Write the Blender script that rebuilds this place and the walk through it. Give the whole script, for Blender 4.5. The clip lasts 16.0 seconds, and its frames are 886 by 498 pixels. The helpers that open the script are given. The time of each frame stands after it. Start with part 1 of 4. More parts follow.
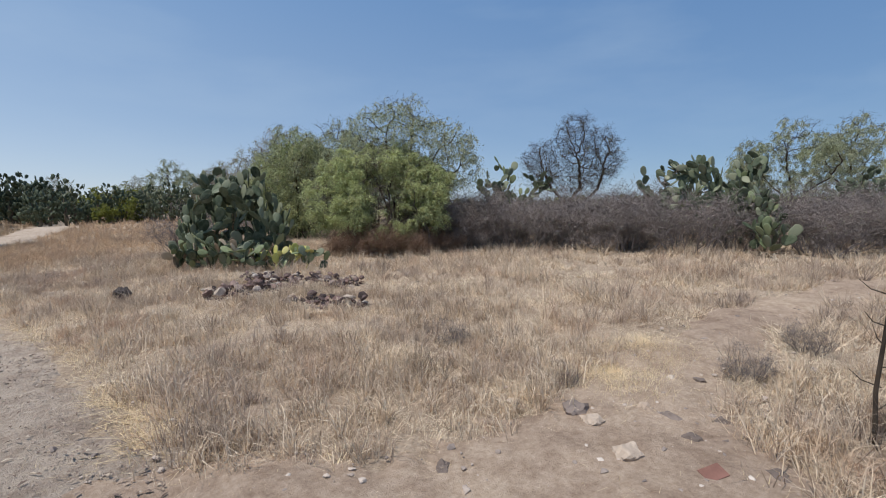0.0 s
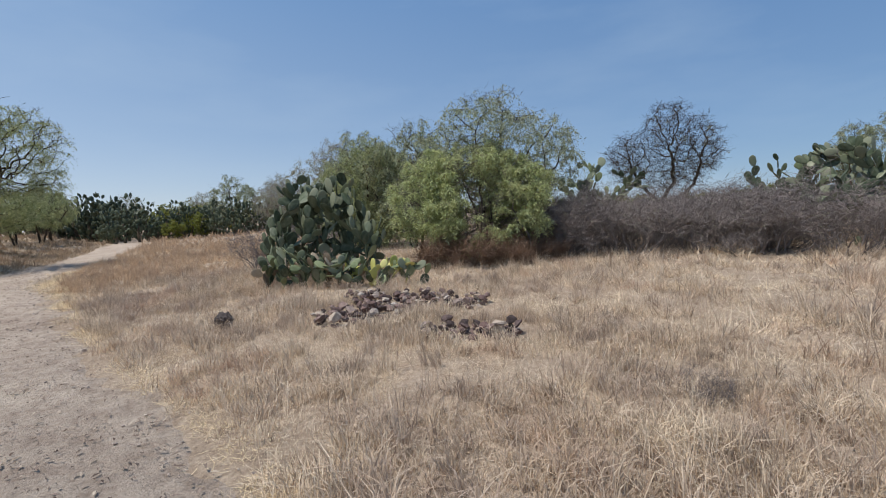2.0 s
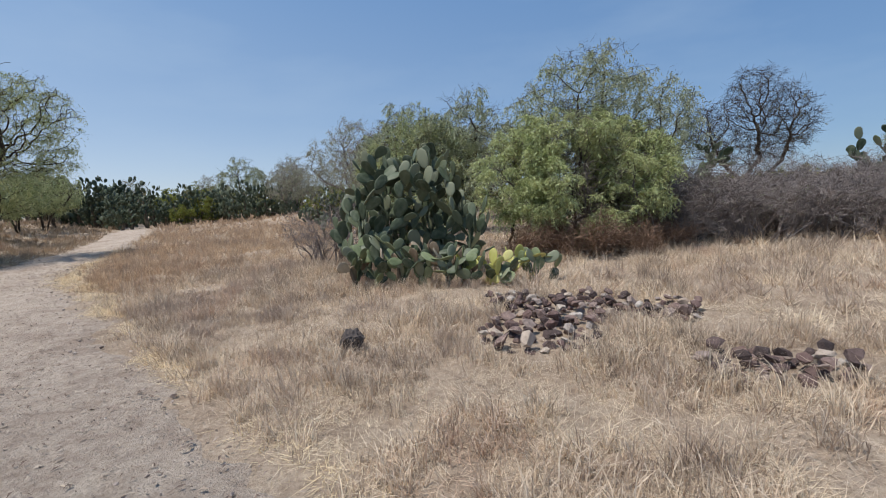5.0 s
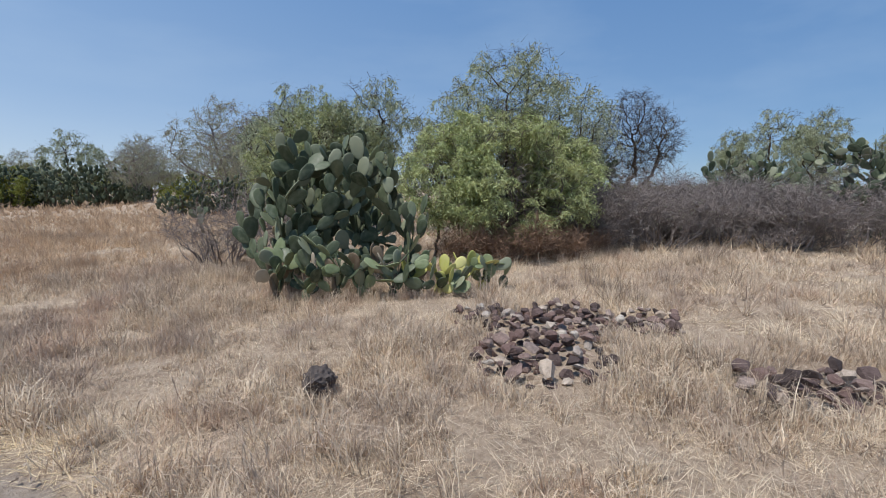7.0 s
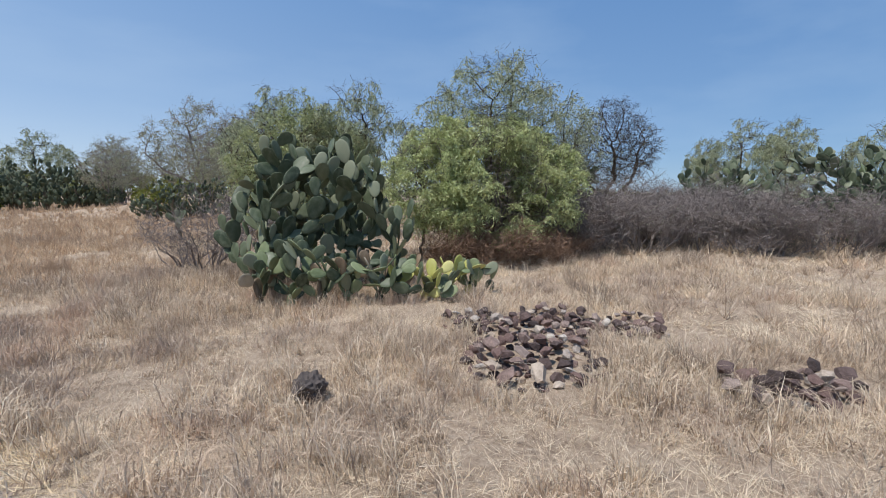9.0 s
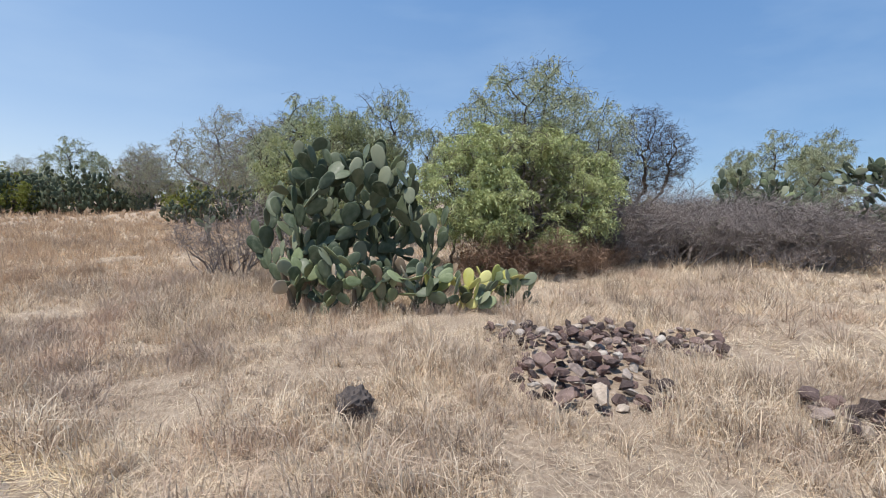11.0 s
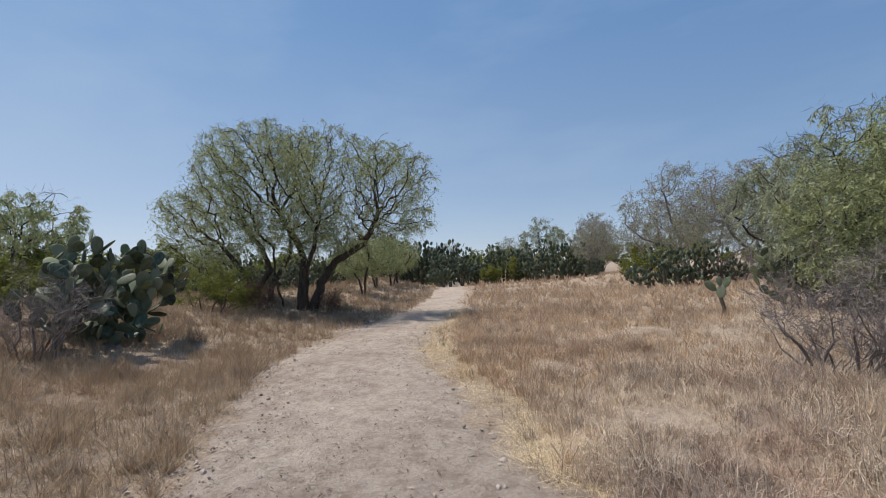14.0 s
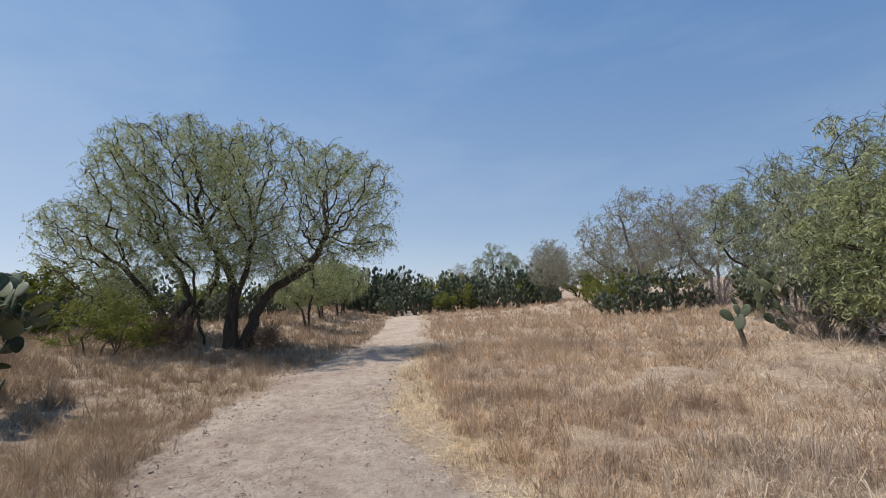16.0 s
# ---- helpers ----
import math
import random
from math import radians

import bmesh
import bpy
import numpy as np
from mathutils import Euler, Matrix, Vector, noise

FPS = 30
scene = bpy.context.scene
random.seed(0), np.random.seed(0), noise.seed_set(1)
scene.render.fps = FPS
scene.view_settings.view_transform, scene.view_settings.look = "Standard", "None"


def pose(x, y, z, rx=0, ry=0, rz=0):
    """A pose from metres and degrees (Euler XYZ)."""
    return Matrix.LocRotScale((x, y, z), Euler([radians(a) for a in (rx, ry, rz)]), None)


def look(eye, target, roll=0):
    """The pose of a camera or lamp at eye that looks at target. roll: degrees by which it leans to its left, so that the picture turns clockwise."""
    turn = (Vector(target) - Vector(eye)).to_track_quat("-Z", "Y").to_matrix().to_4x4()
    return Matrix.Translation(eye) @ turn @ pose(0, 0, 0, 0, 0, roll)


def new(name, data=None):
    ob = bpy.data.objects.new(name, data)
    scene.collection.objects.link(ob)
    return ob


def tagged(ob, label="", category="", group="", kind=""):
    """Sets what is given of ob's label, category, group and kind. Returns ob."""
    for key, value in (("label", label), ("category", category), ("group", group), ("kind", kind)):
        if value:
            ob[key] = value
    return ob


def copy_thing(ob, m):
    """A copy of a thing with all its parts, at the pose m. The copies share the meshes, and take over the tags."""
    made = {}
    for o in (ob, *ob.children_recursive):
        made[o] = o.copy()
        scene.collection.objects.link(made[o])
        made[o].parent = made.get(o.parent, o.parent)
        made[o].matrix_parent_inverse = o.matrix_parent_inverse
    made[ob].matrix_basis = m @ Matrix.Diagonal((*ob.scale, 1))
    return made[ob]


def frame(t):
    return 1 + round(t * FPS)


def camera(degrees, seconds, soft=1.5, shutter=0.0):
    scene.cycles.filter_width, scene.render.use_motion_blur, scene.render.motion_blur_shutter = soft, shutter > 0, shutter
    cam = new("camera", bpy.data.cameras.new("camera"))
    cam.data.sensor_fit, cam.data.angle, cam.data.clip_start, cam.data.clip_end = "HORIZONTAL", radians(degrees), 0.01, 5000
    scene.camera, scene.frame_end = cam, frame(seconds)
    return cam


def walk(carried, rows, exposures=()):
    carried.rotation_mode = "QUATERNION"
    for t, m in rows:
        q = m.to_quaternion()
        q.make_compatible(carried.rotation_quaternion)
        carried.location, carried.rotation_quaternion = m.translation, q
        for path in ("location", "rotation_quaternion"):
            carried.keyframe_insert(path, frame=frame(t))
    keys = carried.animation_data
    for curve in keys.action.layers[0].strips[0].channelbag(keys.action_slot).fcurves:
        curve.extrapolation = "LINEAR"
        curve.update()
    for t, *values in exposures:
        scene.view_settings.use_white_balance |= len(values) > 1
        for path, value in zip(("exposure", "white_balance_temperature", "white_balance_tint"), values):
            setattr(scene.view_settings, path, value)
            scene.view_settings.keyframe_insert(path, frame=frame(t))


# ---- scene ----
cam = camera(90.0, 16.0, 1.1)
METRES, EYE, TILT, LEAN, TURN = 12.5, 1.5, 0.0, 0.0, 0.0
ROWS = [
    (0.0, 0.0, 0.0, 0.0, -0.1, -6.03, 0.99),
    (0.5, -0.029, 0.0241, 0.0032, 3.13, -5.15, 1.35),
    (1.0, -0.0574, 0.0551, 0.0011, 5.03, -4.89, 2.22),
    (1.5, -0.089, 0.0783, -0.0003, 5.44, -4.97, 1.8),
    (2.0, -0.1219, 0.1027, 0.0005, 5.3, -5.14, 3.12),
    (2.5, -0.1543, 0.1278, 0.0008, 6.98, -4.97, 2.16),
    (3.0, -0.189, 0.1499, 0.0012, 7.32, -5.26, 1.93),
    (3.5, -0.2218, 0.1755, -0.0007, 9.09, -5.44, 2.74),
    (6.0, -0.3685, 0.2817, 0.0026, -1.86, -8.03, 2.25),
    (6.5, -0.3874, 0.3044, 0.0028, -6.38, -7.4, 0.95),
    (7.0, -0.4039, 0.3135, 0.0043, -10.91, -8.0, 0.26),
    (7.5, -0.4091, 0.3157, 0.0052, -13.23, -8.35, -0.45),
    (8.0, -0.4094, 0.3151, 0.0054, -13.9, -8.0, -0.45),
    (8.5, -0.4103, 0.3151, 0.0049, -13.72, -7.7, -0.2),
    (11.0, -0.4284, 0.3374, 0.0007, -10.93, -6.19, -0.77),
    (11.5, -0.4587, 0.3539, 0.0036, -9.2, -6.08, 0.98),
    (12.0, -0.4922, 0.3775, 0.0048, -4.84, -5.1, 1.83),
    (12.5, -0.5311, 0.3993, 0.0056, 4.15, -2.88, 3.29),
    (13.0, -0.5721, 0.4235, 0.0019, 23.26, -1.38, 4.16),
    (13.5, -0.6094, 0.445, 0.0038, 35.66, 0.84, 4.34),
    (14.0, -0.6458, 0.4714, 0.0054, 39.39, 2.77, 3.56),
    (14.5, -0.6836, 0.5014, 0.006, 39.68, 4.52, 2.79),
    (15.0, -0.7196, 0.5278, 0.0092, 34.05, 5.03, 3.56),
    (15.5, -0.7564, 0.5602, 0.0072, 33.41, 6.13, 3.81),
    (16.0, -0.7941, 0.5891, 0.008, 32.4, 5.91, 3.85),
]
walk(cam, [(t, pose(0, 0, EYE, TILT, LEAN, TURN) @ pose(METRES * x, METRES * y, METRES * z, 90 + pitch, roll, yaw)) for t, x, y, z, yaw, pitch, roll in ROWS],
     [(0.0, -0.09, 6500, 10), (3.5, -0.07, 6500, 10), (7.0, -0.03, 6280, 10), (8.5, 0.02, 6280, 10), (11.0, 0.25, 6420, 10), (12.5, 0.24, 6500, 10), (13.0, 0.15, 6540, 10), (13.5, -0.07, 6500, 10), (14.0, -0.12, 6560, 11), (16.0, -0.05, 6650, 12)])

# ---- world, sun, exposure ----
SUN_AZ, SUN_EL = (-0.86, -0.5), 69.0          # where the sun stands, seen from above
world = bpy.data.worlds.new("sky")
scene.world = world
world.use_nodes = True
wn, wl = world.node_tree.nodes, world.node_tree.links
wn.clear()
sky = wn.new("ShaderNodeTexSky")
sky.sky_type, sky.sun_disc = "NISHITA", False
sky.sun_elevation, sky.sun_rotation = radians(SUN_EL), math.atan2(SUN_AZ[0], SUN_AZ[1])
sky.altitude, sky.air_density, sky.dust_density, sky.ozone_density = 1900, 1.1, 0.35, 1.8
wtc, wmap, wnoise, wramp, wmix, wbg, wout = [wn.new(k) for k in (
    "ShaderNodeTexCoord", "ShaderNodeMapping", "ShaderNodeTexNoise", "ShaderNodeValToRGB", "ShaderNodeMixRGB", "ShaderNodeBackground", "ShaderNodeOutputWorld")]
wmap.inputs["Scale"].default_value = (1.2, 2.2, 5.0)
wmap.inputs["Rotation"].default_value = (0.15, 0.1, 0.5)
wnoise.inputs["Scale"].default_value, wnoise.inputs["Detail"].default_value, wnoise.inputs["Roughness"].default_value = 1.6, 5, 0.55
wramp.color_ramp.elements[0].position, wramp.color_ramp.elements[0].color = 0.45, (0, 0, 0, 1)
wramp.color_ramp.elements[1].position, wramp.color_ramp.elements[1].color = 0.85, (0.25, 0.25, 0.25, 1)
wl.new(wtc.outputs["Generated"], wmap.inputs["Vector"])
wl.new(wmap.outputs["Vector"], wnoise.inputs["Vector"])
wl.new(wnoise.outputs["Fac"], wramp.inputs["Fac"])
wl.new(wramp.outputs["Color"], wmix.inputs["Fac"])
wsep, wveil, whaze = wn.new("ShaderNodeSeparateXYZ"), wn.new("ShaderNodeValToRGB"), wn.new("ShaderNodeMixRGB")
for _ in range(2):
    wveil.color_ramp.elements.new(0.5)
for e, (at_z, c) in zip(wveil.color_ramp.elements, ((0.0, (0.37, 0.475, 0.605)), (0.16, (0.265, 0.395, 0.575)), (0.5, (0.135, 0.285, 0.535)), (1.0, (0.095, 0.205, 0.43)))):
    e.position, e.color = at_z, (*c, 1)
wgain = wn.new("ShaderNodeMixRGB")
wgain.blend_type, wgain.inputs["Fac"].default_value, wgain.inputs["Color2"].default_value = "MULTIPLY", 1, (10, 10, 10, 1)
whaze.inputs["Fac"].default_value = 0.72
wl.new(wtc.outputs["Generated"], wsep.inputs["Vector"])
wl.new(wsep.outputs["Z"], wveil.inputs["Fac"])
wl.new(wveil.outputs["Color"], wgain.inputs["Color1"])
wl.new(sky.outputs["Color"], whaze.inputs["Color1"])
wl.new(wgain.outputs["Color"], whaze.inputs["Color2"])
wdot, wside, wlit, wtone = wn.new("ShaderNodeVectorMath"), wn.new("ShaderNodeMapRange"), wn.new("ShaderNodeMixRGB"), wn.new("ShaderNodeMixRGB")
wtone.inputs["Color1"].default_value, wtone.inputs["Color2"].default_value = (0.66, 0.78, 0.9, 1), (1.56, 1.36, 1.23, 1)
wdot.operation, wdot.inputs[1].default_value = "DOT_PRODUCT", (SUN_AZ[0], SUN_AZ[1], 0)
for key, v in (("From Min", -1), ("From Max", 1), ("To Min", 0.0), ("To Max", 1.0)):
    wside.inputs[key].default_value = v
wlit.blend_type, wlit.inputs["Fac"].default_value = "MULTIPLY", 1
wl.new(wtc.outputs["Generated"], wdot.inputs[0])
wl.new(wdot.outputs["Value"], wside.inputs["Value"])
wl.new(whaze.outputs["Color"], wlit.inputs["Color1"])
wl.new(wside.outputs["Result"], wtone.inputs["Fac"])
wl.new(wtone.outputs["Color"], wlit.inputs["Color2"])
wl.new(wlit.outputs["Color"], wmix.inputs["Color1"])
wmix.inputs["Color2"].default_value = (4.4, 5.6, 6.9, 1)
wl.new(wmix.outputs["Color"], wbg.inputs["Color"])
wbg.inputs["Strength"].default_value = 0.115
wl.new(wbg.outputs["Background"], wout.inputs["Surface"])
sun = new("sun", bpy.data.lights.new("sun", "SUN"))
sun.data.energy, sun.data.angle, sun.data.color = 4.5, radians(0.53), (1.0, 0.95, 0.87)
_k = math.cos(radians(SUN_EL)) / math.hypot(*SUN_AZ)
sun.matrix_world = look((SUN_AZ[0] * _k * 60, SUN_AZ[1] * _k * 60, math.sin(radians(SUN_EL)) * 60), (0, 0, 0))


# ---- materials ----
def shader(name, rough=0.8, spec=0.3):
    m = bpy.data.materials.new(name)
    m.use_nodes = True
    b = m.node_tree.nodes["Principled BSDF"]
    b.inputs["Roughness"].default_value, b.inputs["Specular IOR Level"].default_value = rough, spec
    return m, m.node_tree.nodes, m.node_tree.links, b


def noise_node(n, l, scale, detail=4, rough=0.6, coord="Object", stretch=None, world_space=False):
    if world_space:
        src = n.new("ShaderNodeNewGeometry").outputs["Position"]
    else:
        src = n.new("ShaderNodeTexCoord").outputs[coord]
    if stretch:
        mp = n.new("ShaderNodeMapping")
        mp.inputs["Scale"].default_value = stretch
        l.new(src, mp.inputs["Vector"])
        src = mp.outputs["Vector"]
    t = n.new("ShaderNodeTexNoise")
    t.inputs["Scale"].default_value, t.inputs["Detail"].default_value, t.inputs["Roughness"].default_value = scale, detail, rough
    l.new(src, t.inputs["Vector"])
    return t.outputs["Fac"]


def ramp(n, l, fac, stops):
    r = n.new("ShaderNodeValToRGB")
    e = r.color_ramp.elements
    while len(e) < len(stops):
        e.new(0.5)
    for i, (p, c) in enumerate(stops):
        e[i].position, e[i].color = p, (*c, 1)
    l.new(fac, r.inputs["Fac"])
    return r.outputs["Color"]


def blend(n, l, fac, a, b, how="MIX"):
    x = n.new("ShaderNodeMixRGB")
    x.blend_type = how
    for key, v in (("Fac", fac), ("Color1", a), ("Color2", b)):
        if isinstance(v, (int, float)):
            x.inputs[key].default_value = v
        elif isinstance(v, tuple):
            x.inputs[key].default_value = (*v, 1)
        else:
            l.new(v, x.inputs[key])
    return x.outputs["Color"]


def bump(n, l, b, height, strength, dist=0.02):
    k = n.new("ShaderNodeBump")
    k.inputs["Strength"].default_value, k.inputs["Distance"].default_value = strength, dist
    l.new(height, k.inputs["Height"])
    l.new(k.outputs["Normal"], b.inputs["Normal"])


def see_through(m, color, amount):
    n, l = m.node_tree.nodes, m.node_tree.links
    b, out = n["Principled BSDF"], n["Material Output"]
    t, mx = n.new("ShaderNodeBsdfTranslucent"), n.new("ShaderNodeMixShader")
    mx.inputs["Fac"].default_value = amount
    l.new(color, t.inputs["Color"])
    l.new(b.outputs["BSDF"], mx.inputs[1])
    l.new(t.outputs["BSDF"], mx.inputs[2])
    l.new(mx.outputs["Shader"], out.inputs["Surface"])


def island(n):
    return n.new("ShaderNodeNewGeometry").outputs["Random Per Island"]


def leaf_material(name, stops, patch, amount=0.35):
    m, n, l, b = shader(name, 0.55, 0.25)
    c = ramp(n, l, island(n), stops)
    c = blend(n, l, ramp(n, l, noise_node(n, l, 0.9, 3, world_space=True), [(0.4, (0, 0, 0)), (0.65, (0.6, 0.6, 0.6))]), c, patch)
    l.new(c, b.inputs["Base Color"])
    see_through(m, c, amount)
    return m


def grass_material(name, stops, pale, dark, red):
    m, n, l, b = shader(name, 0.7, 0.25)
    c = ramp(n, l, island(n), stops)
    c = blend(n, l, ramp(n, l, noise_node(n, l, 0.75, 4, world_space=True), [(0.44, (0, 0, 0)), (0.62, (0.8, 0.8, 0.8))]), c, dark)
    c = blend(n, l, ramp(n, l, noise_node(n, l, 1.7, 3, world_space=True), [(0.5, (0, 0, 0)), (0.72, (0.7, 0.7, 0.7))]), c, pale)
    c = blend(n, l, ramp(n, l, noise_node(n, l, 0.8, 3, world_space=True, stretch=(1.3, 0.8, 1)), [(0.56, (0, 0, 0)), (0.74, (0.6, 0.6, 0.6))]), c, red)
    l.new(c, b.inputs["Base Color"])
    see_through(m, c, 0.25)
    return m


def ground_material(name, stops, grit, speck, relief):
    m, n, l, b = shader(name, 0.95, 0.1)
    c = ramp(n, l, noise_node(n, l, 0.7, 5, 0.65), stops)
    c = blend(n, l, 0.75, c, ramp(n, l, noise_node(n, l, 26, 5, 0.7), [(0.3, grit), (0.6, (1, 1, 1))]), "MULTIPLY")
    c = blend(n, l, 0.8, c, ramp(n, l, noise_node(n, l, 4.5, 5, 0.7), [(0.36, (0.66, 0.62, 0.6)), (0.56, (1, 1, 1))]), "MULTIPLY")
    v = n.new("ShaderNodeTexVoronoi")
    v.inputs["Scale"].default_value = 34
    l.new(n.new("ShaderNodeTexCoord").outputs["Object"], v.inputs["Vector"])
    c = blend(n, l, ramp(n, l, v.outputs["Distance"], [(0.08, (0.55, 0.55, 0.55)), (0.16, (0, 0, 0))]), c, speck)
    l.new(c, b.inputs["Base Color"])
    h = blend(n, l, 0.65, noise_node(n, l, 60, 6, 0.75), noise_node(n, l, 5, 6, 0.65))
    bump(n, l, b, h, relief, 0.09)
    return m


SOIL = ground_material("dry_soil", [(0.3, (0.38, 0.295, 0.22)), (0.55, (0.50, 0.40, 0.305)), (0.75, (0.59, 0.48, 0.375))], (0.45, 0.41, 0.38), (0.24, 0.18, 0.13), 0.8)
DIRT = ground_material("path_dirt", [(0.28, (0.38, 0.295, 0.235)), (0.42, (0.50, 0.41, 0.335)), (0.58, (0.575, 0.48, 0.395)), (0.75, (0.66, 0.56, 0.45))], (0.66, 0.63, 0.6), (0.36, 0.31, 0.26), 1.0)
TRAIL = ground_material("trail_dirt", [(0.3, (0.35, 0.265, 0.205)), (0.5, (0.45, 0.35, 0.27)), (0.72, (0.54, 0.43, 0.325))], (0.6, 0.55, 0.5), (0.3, 0.22, 0.17), 0.7)
GRASS = grass_material("dry_grass", [(0, (0.24, 0.175, 0.13)), (0.25, (0.51, 0.395, 0.285)), (0.6, (0.72, 0.575, 0.425)), (1, (0.9, 0.775, 0.605))], (0.79, 0.645, 0.465), (0.43, 0.33, 0.265), (0.56, 0.35, 0.24))
MATTED = grass_material("matted_straw", [(0, (0.43, 0.335, 0.24)), (0.4, (0.70, 0.565, 0.415)), (1, (0.92, 0.8, 0.61))], (0.87, 0.73, 0.53), (0.56, 0.45, 0.35), (0.66, 0.48, 0.34))
RUSSET = grass_material("russet_grass", [(0, (0.22, 0.14, 0.095)), (0.3, (0.48, 0.335, 0.22)), (0.65, (0.65, 0.465, 0.305)), (1, (0.86, 0.68, 0.47))], (0.75, 0.55, 0.36), (0.40, 0.295, 0.215), (0.52, 0.345, 0.235))
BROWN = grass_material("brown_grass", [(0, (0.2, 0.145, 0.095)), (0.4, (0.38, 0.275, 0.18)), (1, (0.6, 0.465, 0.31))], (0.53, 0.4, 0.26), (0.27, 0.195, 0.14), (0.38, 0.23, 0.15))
WEED = grass_material("grey_brown_weed", [(0, (0.15, 0.115, 0.09)), (0.4, (0.27, 0.205, 0.16)), (1, (0.46, 0.37, 0.28))], (0.42, 0.33, 0.24), (0.22, 0.17, 0.14), (0.36, 0.23, 0.16))
STRAW = grass_material("trampled_straw", [(0, (0.60, 0.47, 0.29)), (0.5, (0.78, 0.63, 0.41)), (1, (0.9, 0.77, 0.54))], (0.86, 0.71, 0.48), (0.66, 0.53, 0.36), (0.74, 0.58, 0.37))
PEPPER = leaf_material("pepper_leaf", [(0, (0.17, 0.21, 0.08)), (0.5, (0.33, 0.37, 0.17)), (1, (0.5, 0.53, 0.3))], (0.44, 0.45, 0.24))
PALELEAF = leaf_material("pale_leaf", [(0, (0.2, 0.23, 0.125)), (0.5, (0.35, 0.385, 0.235)), (1, (0.5, 0.53, 0.36))], (0.41, 0.42, 0.29))
BUSH = leaf_material("bush_leaf", [(0, (0.22, 0.26, 0.095)), (0.5, (0.42, 0.47, 0.2)), (1, (0.62, 0.66, 0.38))], (0.53, 0.55, 0.29))
GREYLEAF = leaf_material("dry_leaf", [(0, (0.2, 0.21, 0.13)), (0.5, (0.33, 0.34, 0.22)), (1, (0.46, 0.46, 0.33))], (0.36, 0.35, 0.25))
YELLOWLEAF = leaf_material("yellow_green_leaf", [(0, (0.10, 0.13, 0.02)), (0.5, (0.19, 0.21, 0.04)), (1, (0.28, 0.29, 0.07))], (0.2, 0.2, 0.05))


def bark_material(name, dark, light):
    m, n, l, b = shader(name, 0.9, 0.15)
    c = ramp(n, l, noise_node(n, l, 9, 5, 0.65, stretch=(1, 1, 0.25)), [(0.3, dark), (0.7, light)])
    l.new(c, b.inputs["Base Color"])
    bump(n, l, b, noise_node(n, l, 30, 4, 0.7, stretch=(1, 1, 0.2)), 0.7, 0.03)
    return m


BARK = bark_material("dark_bark", (0.035, 0.028, 0.022), (0.11, 0.085, 0.065))
GREYBARK = bark_material("grey_bark", (0.07, 0.06, 0.052), (0.19, 0.16, 0.135))
TWIG = bark_material("grey_twig", (0.14, 0.117, 0.11), (0.32, 0.275, 0.255))
RUST = bark_material("rust_brown_twig", (0.13, 0.08, 0.055), (0.32, 0.21, 0.145))
OLDSTEM = bark_material("old_cactus_stem", (0.07, 0.055, 0.04), (0.22, 0.18, 0.13))


def pad_material(name, stops, edge, dots):
    m, n, l, b = shader(name, 0.5, 0.32)
    c = ramp(n, l, n.new("ShaderNodeObjectInfo").outputs["Random"], stops)
    c = blend(n, l, ramp(n, l, noise_node(n, l, 2.5, 4), [(0.45, (0, 0, 0)), (0.75, (0.55, 0.55, 0.55))]), c, edge)
    v = n.new("ShaderNodeTexVoronoi")
    v.inputs["Scale"].default_value, v.inputs["Randomness"].default_value = 8.5, 0.35
    mp = n.new("ShaderNodeMapping")
    mp.inputs["Scale"].default_value = (0.8, 0.0, 1.0)
    l.new(n.new("ShaderNodeTexCoord").outputs["Object"], mp.inputs["Vector"])
    l.new(mp.outputs["Vector"], v.inputs["Vector"])
    c = blend(n, l, ramp(n, l, v.outputs["Distance"], [(0.07, (0.45, 0.45, 0.45)), (0.16, (0, 0, 0))]), c, dots)
    l.new(c, b.inputs["Base Color"])
    l.new(ramp(n, l, noise_node(n, l, 5, 3), [(0.3, (0.4, 0.4, 0.4)), (0.7, (0.65, 0.65, 0.65))]), b.inputs["Roughness"])
    bump(n, l, b, noise_node(n, l, 9, 4), 0.12, 0.02)
    return m


PAD = pad_material("cactus_pad", [(0, (0.035, 0.05, 0.026)), (0.4, (0.06, 0.08, 0.042)), (0.75, (0.12, 0.142, 0.083)), (1, (0.24, 0.255, 0.17))], (0.19, 0.213, 0.145), (0.26, 0.25, 0.15))
PADFAR = pad_material("dark_cactus_pad", [(0, (0.045, 0.06, 0.033)), (0.5, (0.07, 0.09, 0.05)), (1, (0.1, 0.12, 0.075))], (0.14, 0.16, 0.11), (0.12, 0.13, 0.08))
PADLIGHT = pad_material("young_cactus_pad", [(0, (0.13, 0.165, 0.075)), (0.6, (0.19, 0.225, 0.115)), (1, (0.28, 0.305, 0.17))], (0.28, 0.31, 0.18), (0.3, 0.3, 0.15))
PADYELLOW = pad_material("yellow_cactus_pad", [(0, (0.38, 0.39, 0.10)), (0.6, (0.54, 0.51, 0.15)), (1, (0.64, 0.6, 0.24))], (0.56, 0.53, 0.25), (0.32, 0.28, 0.08))
PADDEAD = pad_material("withered_cactus_pad", [(0, (0.16, 0.11, 0.07)), (0.5, (0.30, 0.22, 0.14)), (1, (0.45, 0.38, 0.29))], (0.34, 0.28, 0.2), (0.14, 0.1, 0.07))


